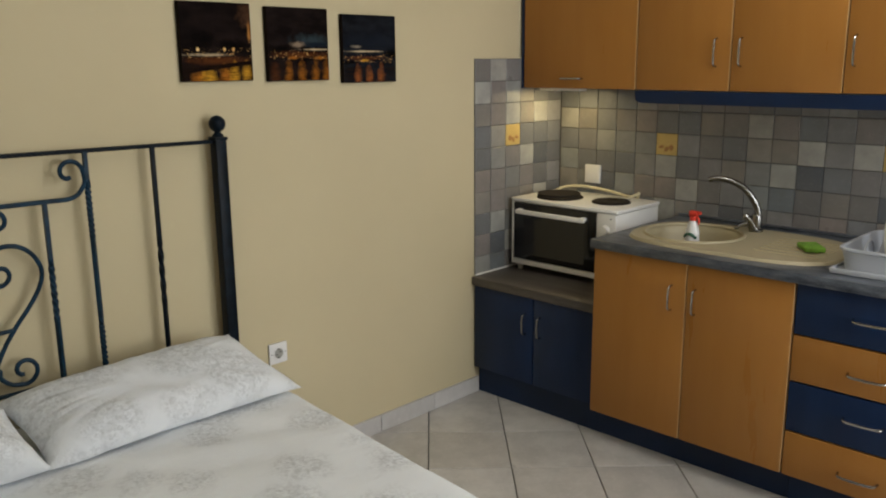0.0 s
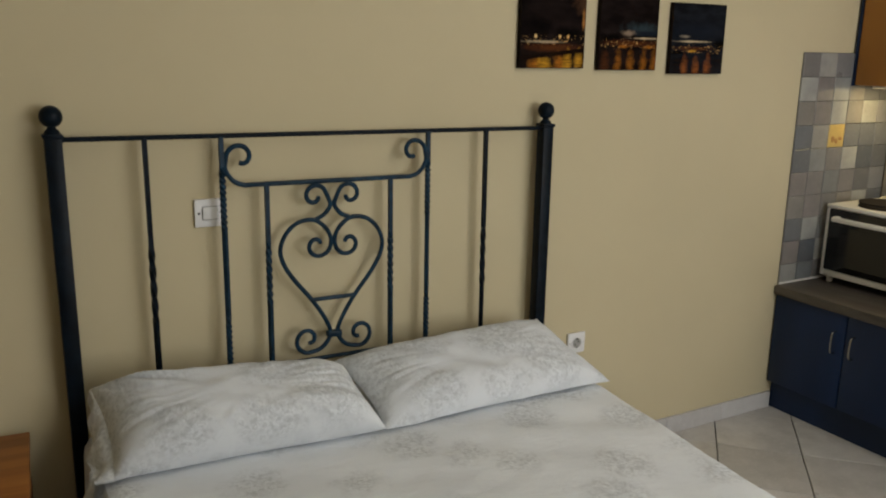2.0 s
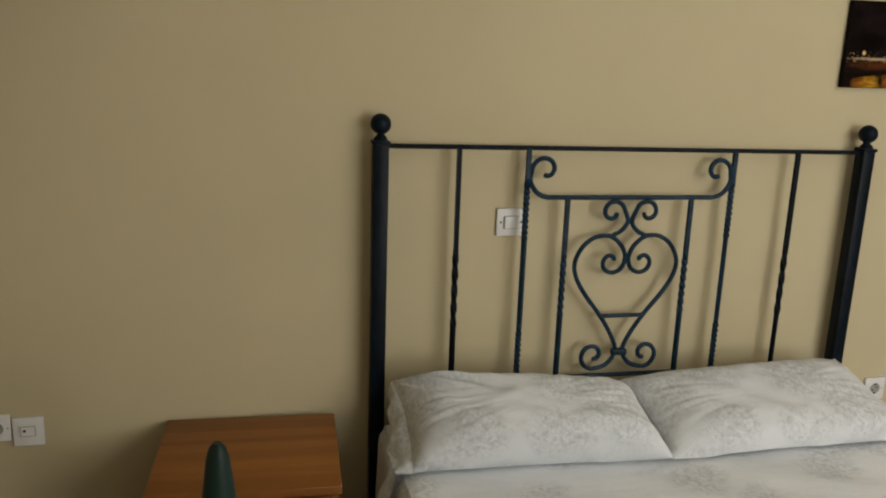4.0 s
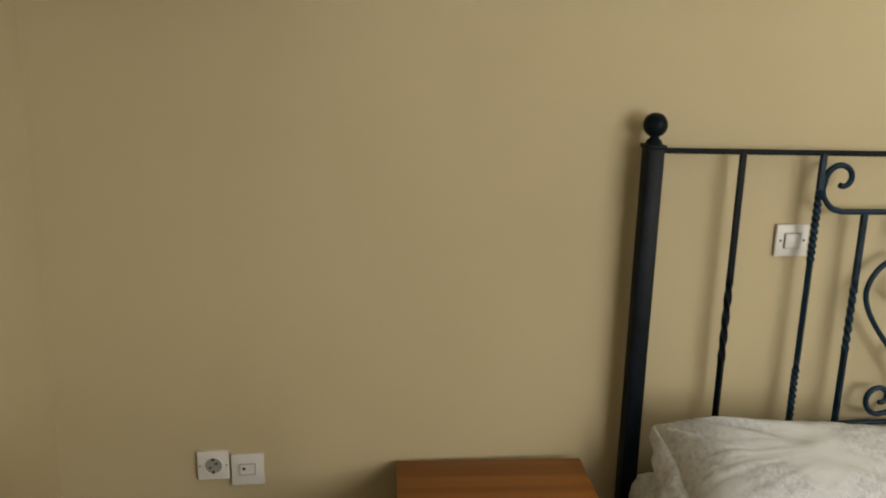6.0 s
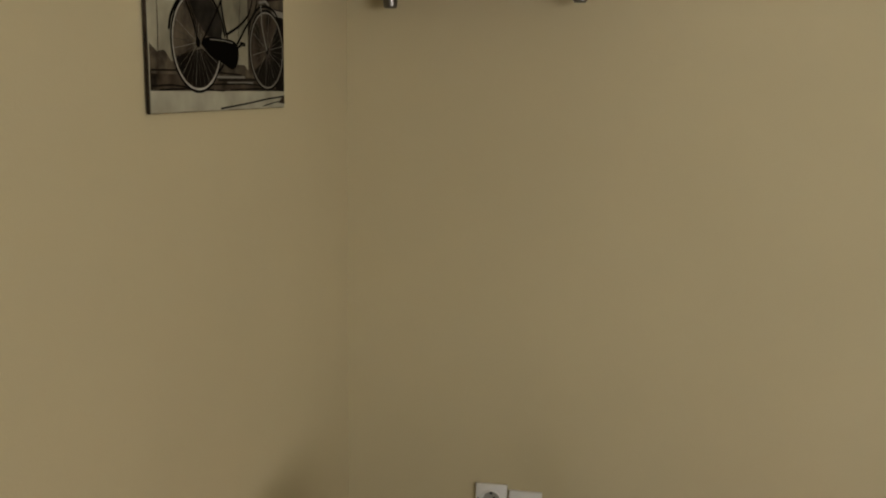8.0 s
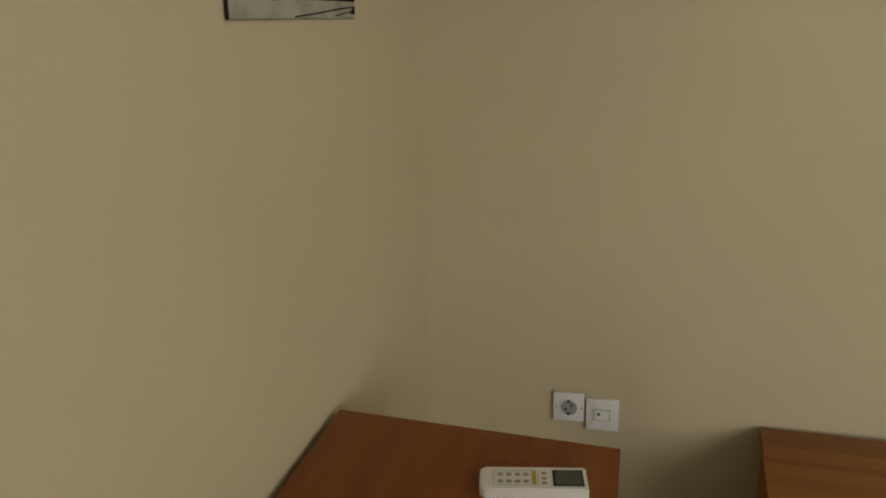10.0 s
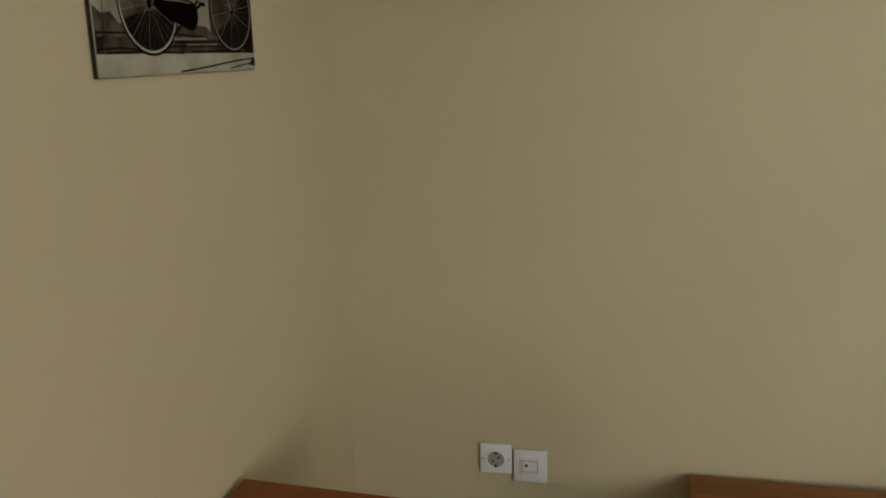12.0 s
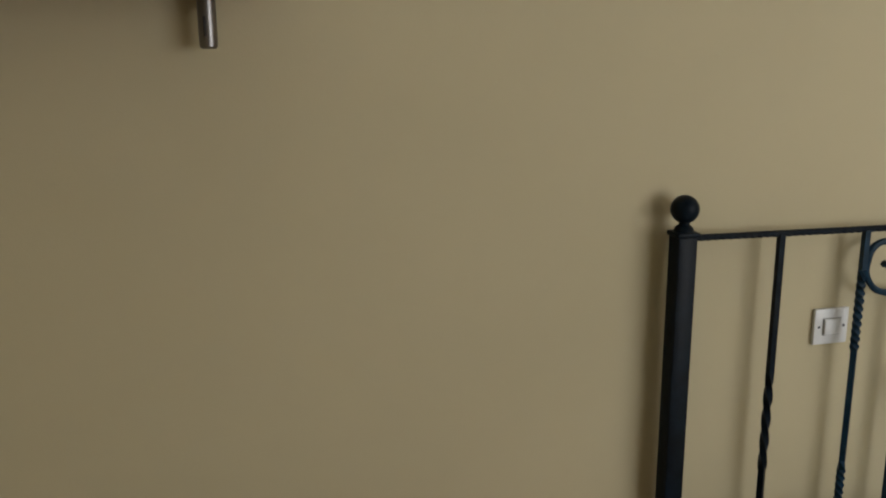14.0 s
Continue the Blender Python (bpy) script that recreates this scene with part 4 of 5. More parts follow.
print_shape("printed_chain_case", smooth_pairs([(0.129, 0.085), (0.150, 0.0935), (0.195, 0.094), (0.231, 0.093), (0.247, 0.083), (0.245, 0.065), (0.226, 0.055), (0.190, 0.063), (0.152, 0.072)]), 7, M_PRINTBLACK)
print_line("printed_gleam", [(0.155, 0.091), (0.200, 0.0915), (0.228, 0.090)], 0.0007, 7.6, M_PRINTGREY)
for a, r in (([(0.234, 0.081), (0.263, 0.091)], 0.0020), ([(0.253, 0.091), (0.272, 0.090)], 0.0025), ([(0.196, 0.060), (0.174, 0.047)], 0.0018), ([(0.083, 0.142), (0.104, 0.116), (0.120, 0.090)], 0.0015), ([(0.092, 0.140), (0.110, 0.116), (0.122, 0.096)], 0.0009),
             ([(0.186, 0.200), (0.193, 0.137), (0.211, 0.094)], 0.0021), ([(0.194, 0.143), (0.164, 0.114), (0.134, 0.088)], 0.0017), ([(0.310, 0.230), (0.298, 0.150), (0.264, 0.120), (0.209, 0.100)], 0.0019), ([(0.318, 0.230), (0.316, 0.149), (0.274, 0.114), (0.241, 0.088)], 0.0021)):
    print_line("printed_frame_tube", smooth_pairs(a) if len(a) > 2 else a, r, 8, M_PRINTBLACK)
print_line("printed_fork", smooth_pairs([(0.333, 0.150), (0.338, 0.117), (0.356, 0.086)]), 0.0017, 8, M_PRINTGREY)
print_line("printed_carrier", smooth_pairs([(0.084, 0.142), (0.088, 0.157), (0.099, 0.157), (0.123, 0.153), (0.154, 0.149), (0.172, 0.141)]), 0.0020, 8, M_PRINTBLACK)
print_shape("printed_basket", [(0.300, 0.156), (0.296, 0.260), (0.435, 0.260), (0.435, 0.168), (0.36, 0.158)], 9, M_SEPIADARK)
for k in range(9):
    print_line("printed_basket_slat", [(0.312 + 0.014 * k, 0.166), (0.310 + 0.0145 * k, 0.256)], 0.0012, 9.6, M_PRINTDIM)
print_line("printed_lamp_bracket", [(0.325, 0.153), (0.350, 0.157), (0.365, 0.153)], 0.0022, 9.6, M_PRINTGREY)
print_shape("printed_saddle", [(0.150, 0.240), (0.158, 0.256), (0.205, 0.262), (0.220, 0.250), (0.194, 0.240)], 9, M_PRINTBLACK)

bike.rotation_euler = (radians(-1.5), 0, 0)

# wall shelf carried by two slotted tubes; unseen board, placed to shade the wall
shelf = thing("wall_shelf", (-1.0, 0.0, 1.60), "wall shelf on two slotted satin-metal tube uprights, its unseen dark wooden board assumed", "shelf")
for x, z in ((-1.189, 1.587), (-0.821, 1.601)):
    up = part("upright_tube", lathe(bmesh.new(), [(0.0105, z), (0.0135, z + 0.003), (0.014, z + 0.008), (0.014, 1.686)], (x, -0.046, 0), 20), M_DULLMETAL, shelf)
    # slot drawn as a dark block, its inner shade put into the colour
    part("slot", block(x - 0.006, x - 0.0015, -0.0605, -0.0560, z + 0.018, z + 0.048, bevel=0.001, seg=1), M_DARK, up)
    part("fixing_lug", block(x - 0.004, x + 0.004, -0.034, -0.001, 1.66, 1.675), M_DULLMETAL, up)
part("shelf_board", block(WEST + 0.004, -0.70, -0.32, -0.002, 1.688, 1.712, bevel=0.002), M_TABLE, shelf)


# ---- kitchen ----
KX, LX = 2.660, 2.708          # front planes of the tall and the low base units
PT, DT, WT = 0.122, 0.788, 0.822


def handle(pts_a, pts_b, out, parent):
    """A bowed bar handle between two fixing points; out: the way it stands off."""
    a, b, o = Vector(pts_a), Vector(pts_b), Vector(out)
    line = smooth_line([a, a + o * 0.8 + (b - a) * 0.06, a + o + (b - a) * 0.3, a + o + (b - a) * 0.7, b + o * 0.8 - (b - a) * 0.06, b], 5)
    part("handle", sweep(bmesh.new(), line, 0.0042, 8), M_CHROME, parent, "bowed chrome bar handle")


def unit(name, y0, y1, x_front, z0, z1, body_mat, label, back=EAST - 0.004, lid=True):
    t = thing(name, ((x_front + back) / 2, (y0 + y1) / 2, 0.0 if z0 < 0.3 else z0), label, "cabinet", "kitchen units")
    bm = bmesh.new()
    box(bm, x_front + 0.020, back, y0 - 0.016, y0, z0, z1)
    box(bm, x_front + 0.020, back, y1, y1 + 0.016, z0, z1)
    box(bm, x_front + 0.020, back, y1 + 0.0165, y0 - 0.0165, z0, z0 + 0.016)
    if lid:
        box(bm, x_front + 0.020, back, y1 + 0.0165, y0 - 0.0165, z1 - 0.016, z1)
    box(bm, back - 0.008, back, y1 + 0.0165, y0 - 0.0165, z0 + 0.0165, z1 - 0.0165)
    part("carcass", bm, body_mat, t)
    return t


def front(kind, y0, y1, z0, z1, x, mat, parent, gap=0.0025):
    panel = part(kind, block(x, x + 0.018, y1 + gap, y0 - gap, z0 + gap, z1 - gap, bevel=0.003), mat, parent)
    if mat is M_BEECH and kind != "drawer":
        # pale edging; light caught on the door's edge is put into its colour
        part("edge_band", block(x - 0.0004, x + 0.015, y1 + gap - 0.0010, y1 + gap + 0.0022, z0 + gap + 0.003, z1 - gap - 0.003), M_EDGE, panel, "pale edging strip with the edge's caught light in its colour")
    return panel


low = unit("low_cabinet", -0.004, -0.662, LX, PT, 0.511, M_NAVY, "low navy-stained two-door cupboard under the small oven")
for y0, y1, hy in ((-0.004, -0.340, -0.300), (-0.340, -0.662, -0.380)):
    d = front("door", y0, y1, PT, 0.510, LX, M_BLUE, low)
    handle((LX, hy, 0.436), (LX, hy, 0.346), (-0.026, 0, 0), d)
part("plinth", block(LX + 0.034, LX + 0.050, -0.662, -0.004, 0.0, PT - 0.002), M_NAVY, low)
lowtop = new("low_worktop", finish(block(LX - 0.016, EAST - 0.012, -0.664, -0.003, 0.5115, 0.551, bevel=0.006), "low_worktop", M_LOWTOP))
tagged(lowtop, "grey-brown low worktop carrying the small oven", "worktop")

sinkunit = unit("sink_cabinet", -0.667, -1.434, KX, PT, DT, M_BEECH, "orange beech two-door sink cupboard with chrome handles", lid=False)
for y0, y1, hy in ((-0.667, -1.056, -1.000), (-1.056, -1.434, -1.092)):
    d = front("door", y0, y1, PT, DT, KX, M_BEECH, sinkunit)
    handle((KX, hy, 0.700), (KX, hy, 0.608), (-0.026, 0, 0), d)
part("plinth", block(KX + 0.082, KX + 0.098, -1.434, -0.664, 0.0, PT - 0.002), M_NAVY, sinkunit)

drawers = unit("drawer_cabinet", -1.436, -1.930, KX, PT, DT, M_BEECH, "base unit with alternating navy and beech drawers")
for k, (z0, z1) in enumerate(((0.616, DT), (0.457, 0.616), (0.283, 0.457), (PT, 0.283))):
    d = front("drawer", -1.436, -1.930, z0, z1, KX, (M_BLUE, M_BEECH)[k % 2], drawers)
    zc = (z0 + z1) / 2 + (0.002, -0.008, 0.010, -0.010)[k]
    handle((KX, -1.615, zc), (KX, -1.735, zc), (-0.026, 0, -0.004), d)
part("plinth", block(KX + 0.082, KX + 0.098, -1.930, -1.4345, 0.0, PT - 0.002), M_NAVY, drawers)
end_unit = unit("end_cabinet", -1.932, -2.480, KX, PT, DT, M_BEECH, "orange beech base cupboard at the end of the worktop")
d = front("door", -1.932, -2.480, PT, DT, KX, M_BEECH, end_unit)
handle((KX, -2.43, 0.70), (KX, -2.43, 0.608), (-0.026, 0, 0), d)
part("plinth", block(KX + 0.082, KX + 0.098, -2.480, -1.9305, 0.0, PT - 0.002), M_NAVY, end_unit)

# worktop with the cut-out for the sink bowl
BCX, BCY, BRX, BRY = 2.955, -0.920, 0.183, 0.184
bm = bmesh.new()
hole = oval(BCX, BCY, BRX + 0.01, BRY + 0.01, 32)
x0, x1, y0, y1 = KX - 0.018, EAST - 0.012, -2.485, -0.660
outer = []
for hx, hy in hole:
    dx, dy = hx - BCX, hy - BCY
    s = min((x1 - BCX) / dx if dx > 1e-9 else 9e9, (x0 - BCX) / dx if dx < -1e-9 else 9e9, (y1 - BCY) / dy if dy > 1e-9 else 9e9, (-1.27 - BCY) / dy if dy < -1e-9 else 9e9)
    outer.append((BCX + dx * s, BCY + dy * s))
for z in (WT, DT + 0.001):
    hv = [bm.verts.new((x, y, z)) for x, y in hole]
    ov = [bm.verts.new((x, y, z)) for x, y in outer]
    for k in range(32):
        bm.faces.new((hv[k], hv[(k + 1) % 32], ov[(k + 1) % 32], ov[k]))
box(bm, x0, x1, y0, -1.2700, DT + 0.001, WT)
box(bm, x0 + 0.010, x1, y1 - 0.004, y1 + 0.0005, DT + 0.001, WT + 0.0004)
for cx, cy, ex, ey in ((x0 + 0.010, y1, x0, -0.85), (x1, y1, x1, -0.85), (x0 + 0.010, -1.27, x0, -1.1), (x1, -1.27, x1, -1.1)):
    # corner fillers between the ray-cut outline and the straight edges
    near = min(outer, key=lambda q: (q[0] - cx) ** 2 + (q[1] - cy) ** 2)
    sx, sy = (0.10 if cx < BCX else -0.10), (0.10 if cy < BCY else -0.10)
    box(bm, cx, cx + sx, cy, cy + sy, DT + 0.002, WT - 0.0002)
top = thing("worktop", (2.98, -1.57, DT + 0.001), "blue-grey marbled laminate worktop over the base units", "worktop")
part("slab", bm, M_TOP, top)
part("front_edge", block(x0 - 0.001, x0 + 0.0098, y0, y1, DT + 0.0005, WT + 0.0008, bevel=0.004), M_TOP, top, "rounded marbled front edge")
upstand = new("worktop_upstand", finish(block(EAST - 0.030, EAST - 0.0125, -2.485, -0.66, WT + 0.001, WT + 0.012, bevel=0.003), "worktop_upstand", M_TOP))
tagged(upstand, "thin sealing strip between worktop and tiles", "trim", kind="structure")

# one-piece sink: long rounded rim, deep oval bowl, drainer with ribs
sink = thing("sink", (2.96, -1.12, WT), "sand-coloured composite sink with oval bowl and drainer", "sink")
rim = []
for k in range(48):
    a = 2 * math.pi * k / 48
    c, s = math.cos(a), math.sin(a)
    rim.append((2.950 + 0.244 * math.copysign(abs(c) ** 0.66, c), -1.100 + 0.392 * math.copysign(abs(s) ** 0.66, s)))
bm = bmesh.new()
hole = oval(BCX, BCY, BRX, BRY, 48)
hv = [bm.verts.new((x, y, WT + 0.010)) for x, y in hole]
rv = [bm.verts.new((x, y, WT + 0.012)) for x, y in rim]
ro = [bm.verts.new((2.950 + (x - 2.950) * 1.03, -1.100 + (y + 1.100) * 1.02, WT + 0.001)) for x, y in rim]
# rim points are matched to the bowl by their bearing from the bowl's middle
order = sorted(range(48), key=lambda k: math.atan2(rim[k][1] - BCY, rim[k][0] - BCX))
horder = sorted(range(48), key=lambda k: math.atan2(hole[k][1] - BCY, hole[k][0] - BCX))
for k in range(48):
    a, b, c, d = hv[horder[k]], hv[horder[(k + 1) % 48]], rv[order[(k + 1) % 48]], rv[order[k]]
    bm.faces.new((a, b, c, d))
for k in range(48):
    bm.faces.new((rv[k], rv[(k + 1) % 48], ro[(k + 1) % 48], ro[k]))
last = hv
for sc, dz in ((0.97, 0.004), (0.93, -0.02), (0.88, -0.09), (0.78, -0.135), (0.5, -0.150), (0.12, -0.153)):
    nxt = [bm.verts.new((BCX + (x - BCX) * sc, BCY + (y - BCY) * sc, WT + dz)) for x, y in hole]
    for k in range(48):
        bm.faces.new((last[k], last[(k + 1) % 48], nxt[(k + 1) % 48], nxt[k]))
    last = nxt
bm.faces.new(last)
part("basin", bm, M_SINK, sink)
part("bowl_rim", sweep(bmesh.new(), [(x, y, WT + 0.011) for x, y in hole] + [(*hole[0], WT + 0.011)], 0.007, 8, cap=False), M_SINK, sink, "raised sand-coloured rim round the bowl")
for k in range(7):
    part("drainer_rib", sweep(bmesh.new(), [(2.83 + 0.042 * k, -1.215, WT + 0.011), (2.83 + 0.042 * k, -1.44, WT + 0.011)], 0.004, 6), M_SINK, sink)
part("drain", lathe(bmesh.new(), [(0.03, -0.152), (0.03, -0.148), (0.02, -0.147)], (BCX, BCY, WT), 20), M_CHROME, sink)

tap = thing("mixer_tap", (3.150, -1.105, WT), "chrome mixer tap with a high swan-neck spout", "tap")
TX, TY = 3.150, -1.078
part("body", lathe(bmesh.new(), [(0.027, 0.010), (0.027, 0.018), (0.021, 0.022), (0.021, 0.070), (0.017, 0.078)], (TX, TY, WT), 20), M_TAPCHROME, tap)
spout = smooth_line([(TX, TY - 0.006, WT + 0.055), (TX, TY, WT + 0.098), (TX - 0.010, TY + 0.016, WT + 0.137), (TX - 0.025, TY + 0.047, WT + 0.177), (TX - 0.050, TY + 0.095, WT + 0.205), (TX - 0.075, TY + 0.141, WT + 0.213), (TX - 0.085, TY + 0.164, WT + 0.205)], 6)
part("spout", sweep(bmesh.new(), spout, 0.0125, 12, radii=[0.0145 - 0.005 * i / len(spout) for i in range(len(spout))]), M_TAPCHROME, tap)
part("shoulder", sweep(bmesh.new(), [(TX - 0.002, TY + 0.002, WT + 0.018), (TX - 0.014, TY + 0.022, WT + 0.052), (TX - 0.018, TY + 0.028, WT + 0.064)], 0.016, 14, radii=[0.022, 0.018, 0.012]), M_TAPCHROME, tap)
lever = part("lever", sweep(bmesh.new(), [(TX - 0.012, TY + 0.018, WT + 0.046), (TX - 0.036, TY + 0.044, WT + 0.034), (TX - 0.048, TY + 0.058, WT + 0.026)], 0.0085, 10, radii=[0.012, 0.0085, 0.0065]), M_TAPCHROME, tap)
part("lever_tip", lathe(bmesh.new(), [(0.004, -0.009), (0.009, -0.004), (0.009, 0.004), (0.004, 0.009)], (TX - 0.048, TY + 0.058, WT + 0.026), 12), M_CHROME, lever)
part("knob", lathe(bmesh.new(), [(0.007, -0.012), (0.012, -0.006), (0.013, 0.0), (0.011, 0.007), (0.006, 0.011)], (TX - 0.020, TY + 0.034, WT + 0.068), 16), M_CHROME, tap)

spray = thing("spray_bottle", (2.925, -0.930, WT - 0.116), "white spray bottle with red trigger head in the sink", "spray bottle")
SX, SY, SB = 2.925, -0.930, WT - 0.116
part("bottle", lathe(bmesh.new(), [(0.026, 0.0), (0.030, 0.008), (0.030, 0.105), (0.027, 0.150), (0.020, 0.180), (0.012, 0.196), (0.011, 0.204)], (SX, SY, SB), 20), M_SPRAYWHITE, spray)
part("label", sweep(bmesh.new(), smooth_line([(SX - 0.0295 * math.cos(a), SY + 0.0295 * math.sin(a), SB + 0.128 + 0.016 * math.cos(a * 1.6)) for a in np.linspace(-1.0, 1.0, 7)], 3), 0.006, 6), M_GREENLABEL, spray)
part("collar", lathe(bmesh.new(), [(0.0145, 0.196), (0.0150, 0.200), (0.0145, 0.214)], (SX, SY, SB), 18), M_RED, spray)
head = part("trigger_head", block(SX - 0.012, SX + 0.012, SY - 0.020, SY + 0.016, SB + 0.214, SB + 0.236, bevel=0.005), M_RED, spray)
part("nozzle", block(SX - 0.007, SX + 0.007, SY - 0.034, SY - 0.0205, SB + 0.222, SB + 0.235, bevel=0.003), M_RED, head)
part("trigger", sweep(bmesh.new(), smooth_line([(SX, SY - 0.016, SB + 0.214), (SX, SY - 0.026, SB + 0.200), (SX, SY - 0.024, SB + 0.182)], 4), 0.0045, 8), M_RED, head)
spray.scale = (0.93, 0.93, 0.93)

bm = block(-0.034, 0.034, -0.052, 0.052, 0.0, 0.019, bevel=0.006)
bmesh.ops.subdivide_edges(bm, edges=bm.edges[:], cuts=2)
for v in bm.verts:
    v.co += Vector((noise.noise(v.co * 60), noise.noise(v.co * 60 + Vector((5, 0, 0))), noise.noise(v.co * 60 + Vector((0, 9, 0))))) * 0.0025
sponge = new("sponge", finish(bm, "sponge", M_SPONGE))
sponge.matrix_world = pose(2.940, -1.368, WT + 0.0155, 0, 0, -52)
tagged(sponge, "bright green kitchen sponge on the sink drainer", "sponge")

# dish rack with its drip tray
RX0, RX1, RY0, RY1, RZ = 2.730, 3.115, -1.94, -1.524, WT + 0.009
rack = thing("dish_rack", ((RX0 + RX1) / 2, (RY0 + RY1) / 2, WT), "pale grey-blue plastic dish rack standing in its tray", "dish rack")
bm = block(RX0 - 0.012, RX1 + 0.012, RY0 - 0.01, RY1 + 0.014, WT + 0.001, WT + 0.008, bevel=0.003)
for a in ((RX0 - 0.012, RX0 - 0.006, RY0 - 0.01, RY1 + 0.014), (RX1 + 0.006, RX1 + 0.012, RY0 - 0.01, RY1 + 0.014), (RX0 - 0.006, RX1 + 0.006, RY1 + 0.008, RY1 + 0.014), (RX0 - 0.006, RX1 + 0.006, RY0 - 0.010, RY0 - 0.004)):
    box(bm, *a, WT + 0.004, WT + 0.018, bevel=0.002)
part("drip_tray", bm, M_RACK, rack)
tub = bmesh.new()
rows = []
for sc, z in ((0.95, RZ), (0.965, RZ + 0.030), (1.0, RZ + 0.062), (1.03, RZ + 0.066), (1.03, RZ + 0.074), (0.985, RZ + 0.074), (0.95, RZ + 0.026), (0.93, RZ + 0.006)):
    rows.append([tub.verts.new((x, y, z)) for x, y in oval((RX0 + RX1) / 2, (RY0 + RY1) / 2, (RX1 - RX0) / 2 * sc, (RY1 - RY0) / 2 * sc, 40, 9.0)])
for a, b in zip(rows, rows[1:]):
    for k in range(40):
        tub.faces.new((a[k], a[(k + 1) % 40], b[(k + 1) % 40], b[k]))
tub.faces.new(rows[0][::-1])
tub.faces.new(rows[-1])
part("basket", tub, M_RACK, rack)
for k in range(7):
    y = RY1 - 0.055 - 0.045 * k
    part("divider", sweep(bmesh.new(), smooth_line([(2.80, y, RZ + 0.006), (2.82, y, RZ + 0.06), (2.86, y, RZ + 0.085), (2.90, y, RZ + 0.06), (2.92, y, RZ + 0.006)], 4), 0.004, 6), M_RACK, rack)
cup = part("cutlery_cup", block(3.00, 3.075, -1.66, -1.575, RZ + 0.006, RZ + 0.105, bevel=0.006), M_RACK, rack)
for k, (dx, dy, lean) in enumerate(((0.015, 0.02, 0.02), (0.035, 0.045, -0.02), (0.05, 0.03, 0.03))):
    f = thing("fork", (3.00 + dx, -1.66 + dy, RZ + 0.11), "stainless cutlery handle standing in the dish rack", "cutlery", "cutlery in the rack")
    part("shaft", sweep(bmesh.new(), [(3.00 + dx, -1.66 + dy, RZ + 0.106), (3.00 + dx - lean, -1.66 + dy + lean, RZ + 0.165)], 0.005, 6), M_STEEL, f)
for k in range(3):
    y = -1.64 - 0.045 * k
    pl = new("plate", finish(lathe(bmesh.new(), [(0.05, -0.004), (0.075, 0.0), (0.088, 0.008), (0.089, 0.011), (0.073, 0.004), (0.05, 0.0)], (2.86, y, RZ + 0.094), 28, Matrix.Rotation(radians(82), 4, "X")), "plate", M_ENAMEL))
    tagged(pl, "white plate standing upright in the dish rack", "plate", "plates in the rack")

# small oven with two hotplates on the low worktop
OX0, OX1, OY0, OY1, OZ0, OZ1 = 2.930, 3.262, -0.036, -0.590, 0.578, 0.884
oven = thing("tabletop_oven", ((OX0 + OX1) / 2, (OY0 + OY1) / 2, 0.551), "white tabletop oven with black glass door and two hotplates", "oven")
part("body", block(OX0 + 0.012, OX1, OY1, OY0, OZ0, OZ1 - 0.018, bevel=0.006), M_ENAMEL, oven)
part("hob_top", block(OX0 - 0.002, OX1 + 0.004, OY1 - 0.004, OY0 + 0.004, OZ1 - 0.0175, OZ1, bevel=0.006), M_ENAMEL, oven)
bm = block(OX0, OX0 + 0.0115, OY0 - 0.016, OY0, OZ0 + 0.002, OZ1 - 0.019, bevel=0.002)
box(bm, OX0, OX0 + 0.0115, OY1, OY0 - 0.0165, OZ0 + 0.002, OZ0 + 0.028, bevel=0.003)
part("front_frame", bm, M_ENAMEL, oven)
door = part("door", block(OX0 - 0.006, OX0 + 0.0115, -0.494, OY0 - 0.017, OZ0 + 0.029, OZ1 - 0.020, bevel=0.003), M_BLACKGLASS, oven, "black glass oven door")
part("door_window", block(OX0 - 0.0075, OX0 - 0.0062, -0.440, -0.110, OZ0 + 0.055, OZ1 - 0.085, bevel=0.0005, seg=1), M_BLACKGLASS, door)
bm = block(OX0 - 0.036, OX0 - 0.022, -0.452, -0.082, OZ1 - 0.066, OZ1 - 0.046, bevel=0.005)
for y in (-0.437, -0.097):
    box(bm, OX0 - 0.024, OX0 - 0.0062, y - 0.012, y + 0.012, OZ1 - 0.060, OZ1 - 0.044, bevel=0.004)
part("door_handle", bm, M_ENAMEL, door, "white bar handle")
panel = part("control_panel", block(OX0 - 0.003, OX0 + 0.0115, OY1, -0.4955, OZ0 + 0.029, OZ1 - 0.020, bevel=0.003), M_ENAMEL, oven)
for z in (0.640, 0.720, 0.800):
    part("dial", lathe(bmesh.new(), [(0.019, 0.0), (0.019, 0.006), (0.016, 0.018), (0.014, 0.020)], (OX0 - 0.003, -0.542, z), 20, Matrix.Rotation(radians(-90), 4, "Y")), M_ENAMEL, panel)
part("indicator", lathe(bmesh.new(), [(0.003, 0.0), (0.003, 0.002)], (OX0 - 0.003, -0.565, 0.846), 10, Matrix.Rotation(radians(-90), 4, "Y")), M_DARK, panel)
for x, y, r in ((3.065, -0.205, 0.098), (3.095, -0.455, 0.078)):
    hp = part("hotplate", lathe(bmesh.new(), [(r + 0.006, 0.0), (r + 0.006, 0.004), (r, 0.005), (r, 0.008), (r - 0.006, 0.010), (0.02, 0.0095), (0.018, 0.008)], (x, y, OZ1), 36), M_HOTPLATE, oven, "dark round cast-iron hotplate")
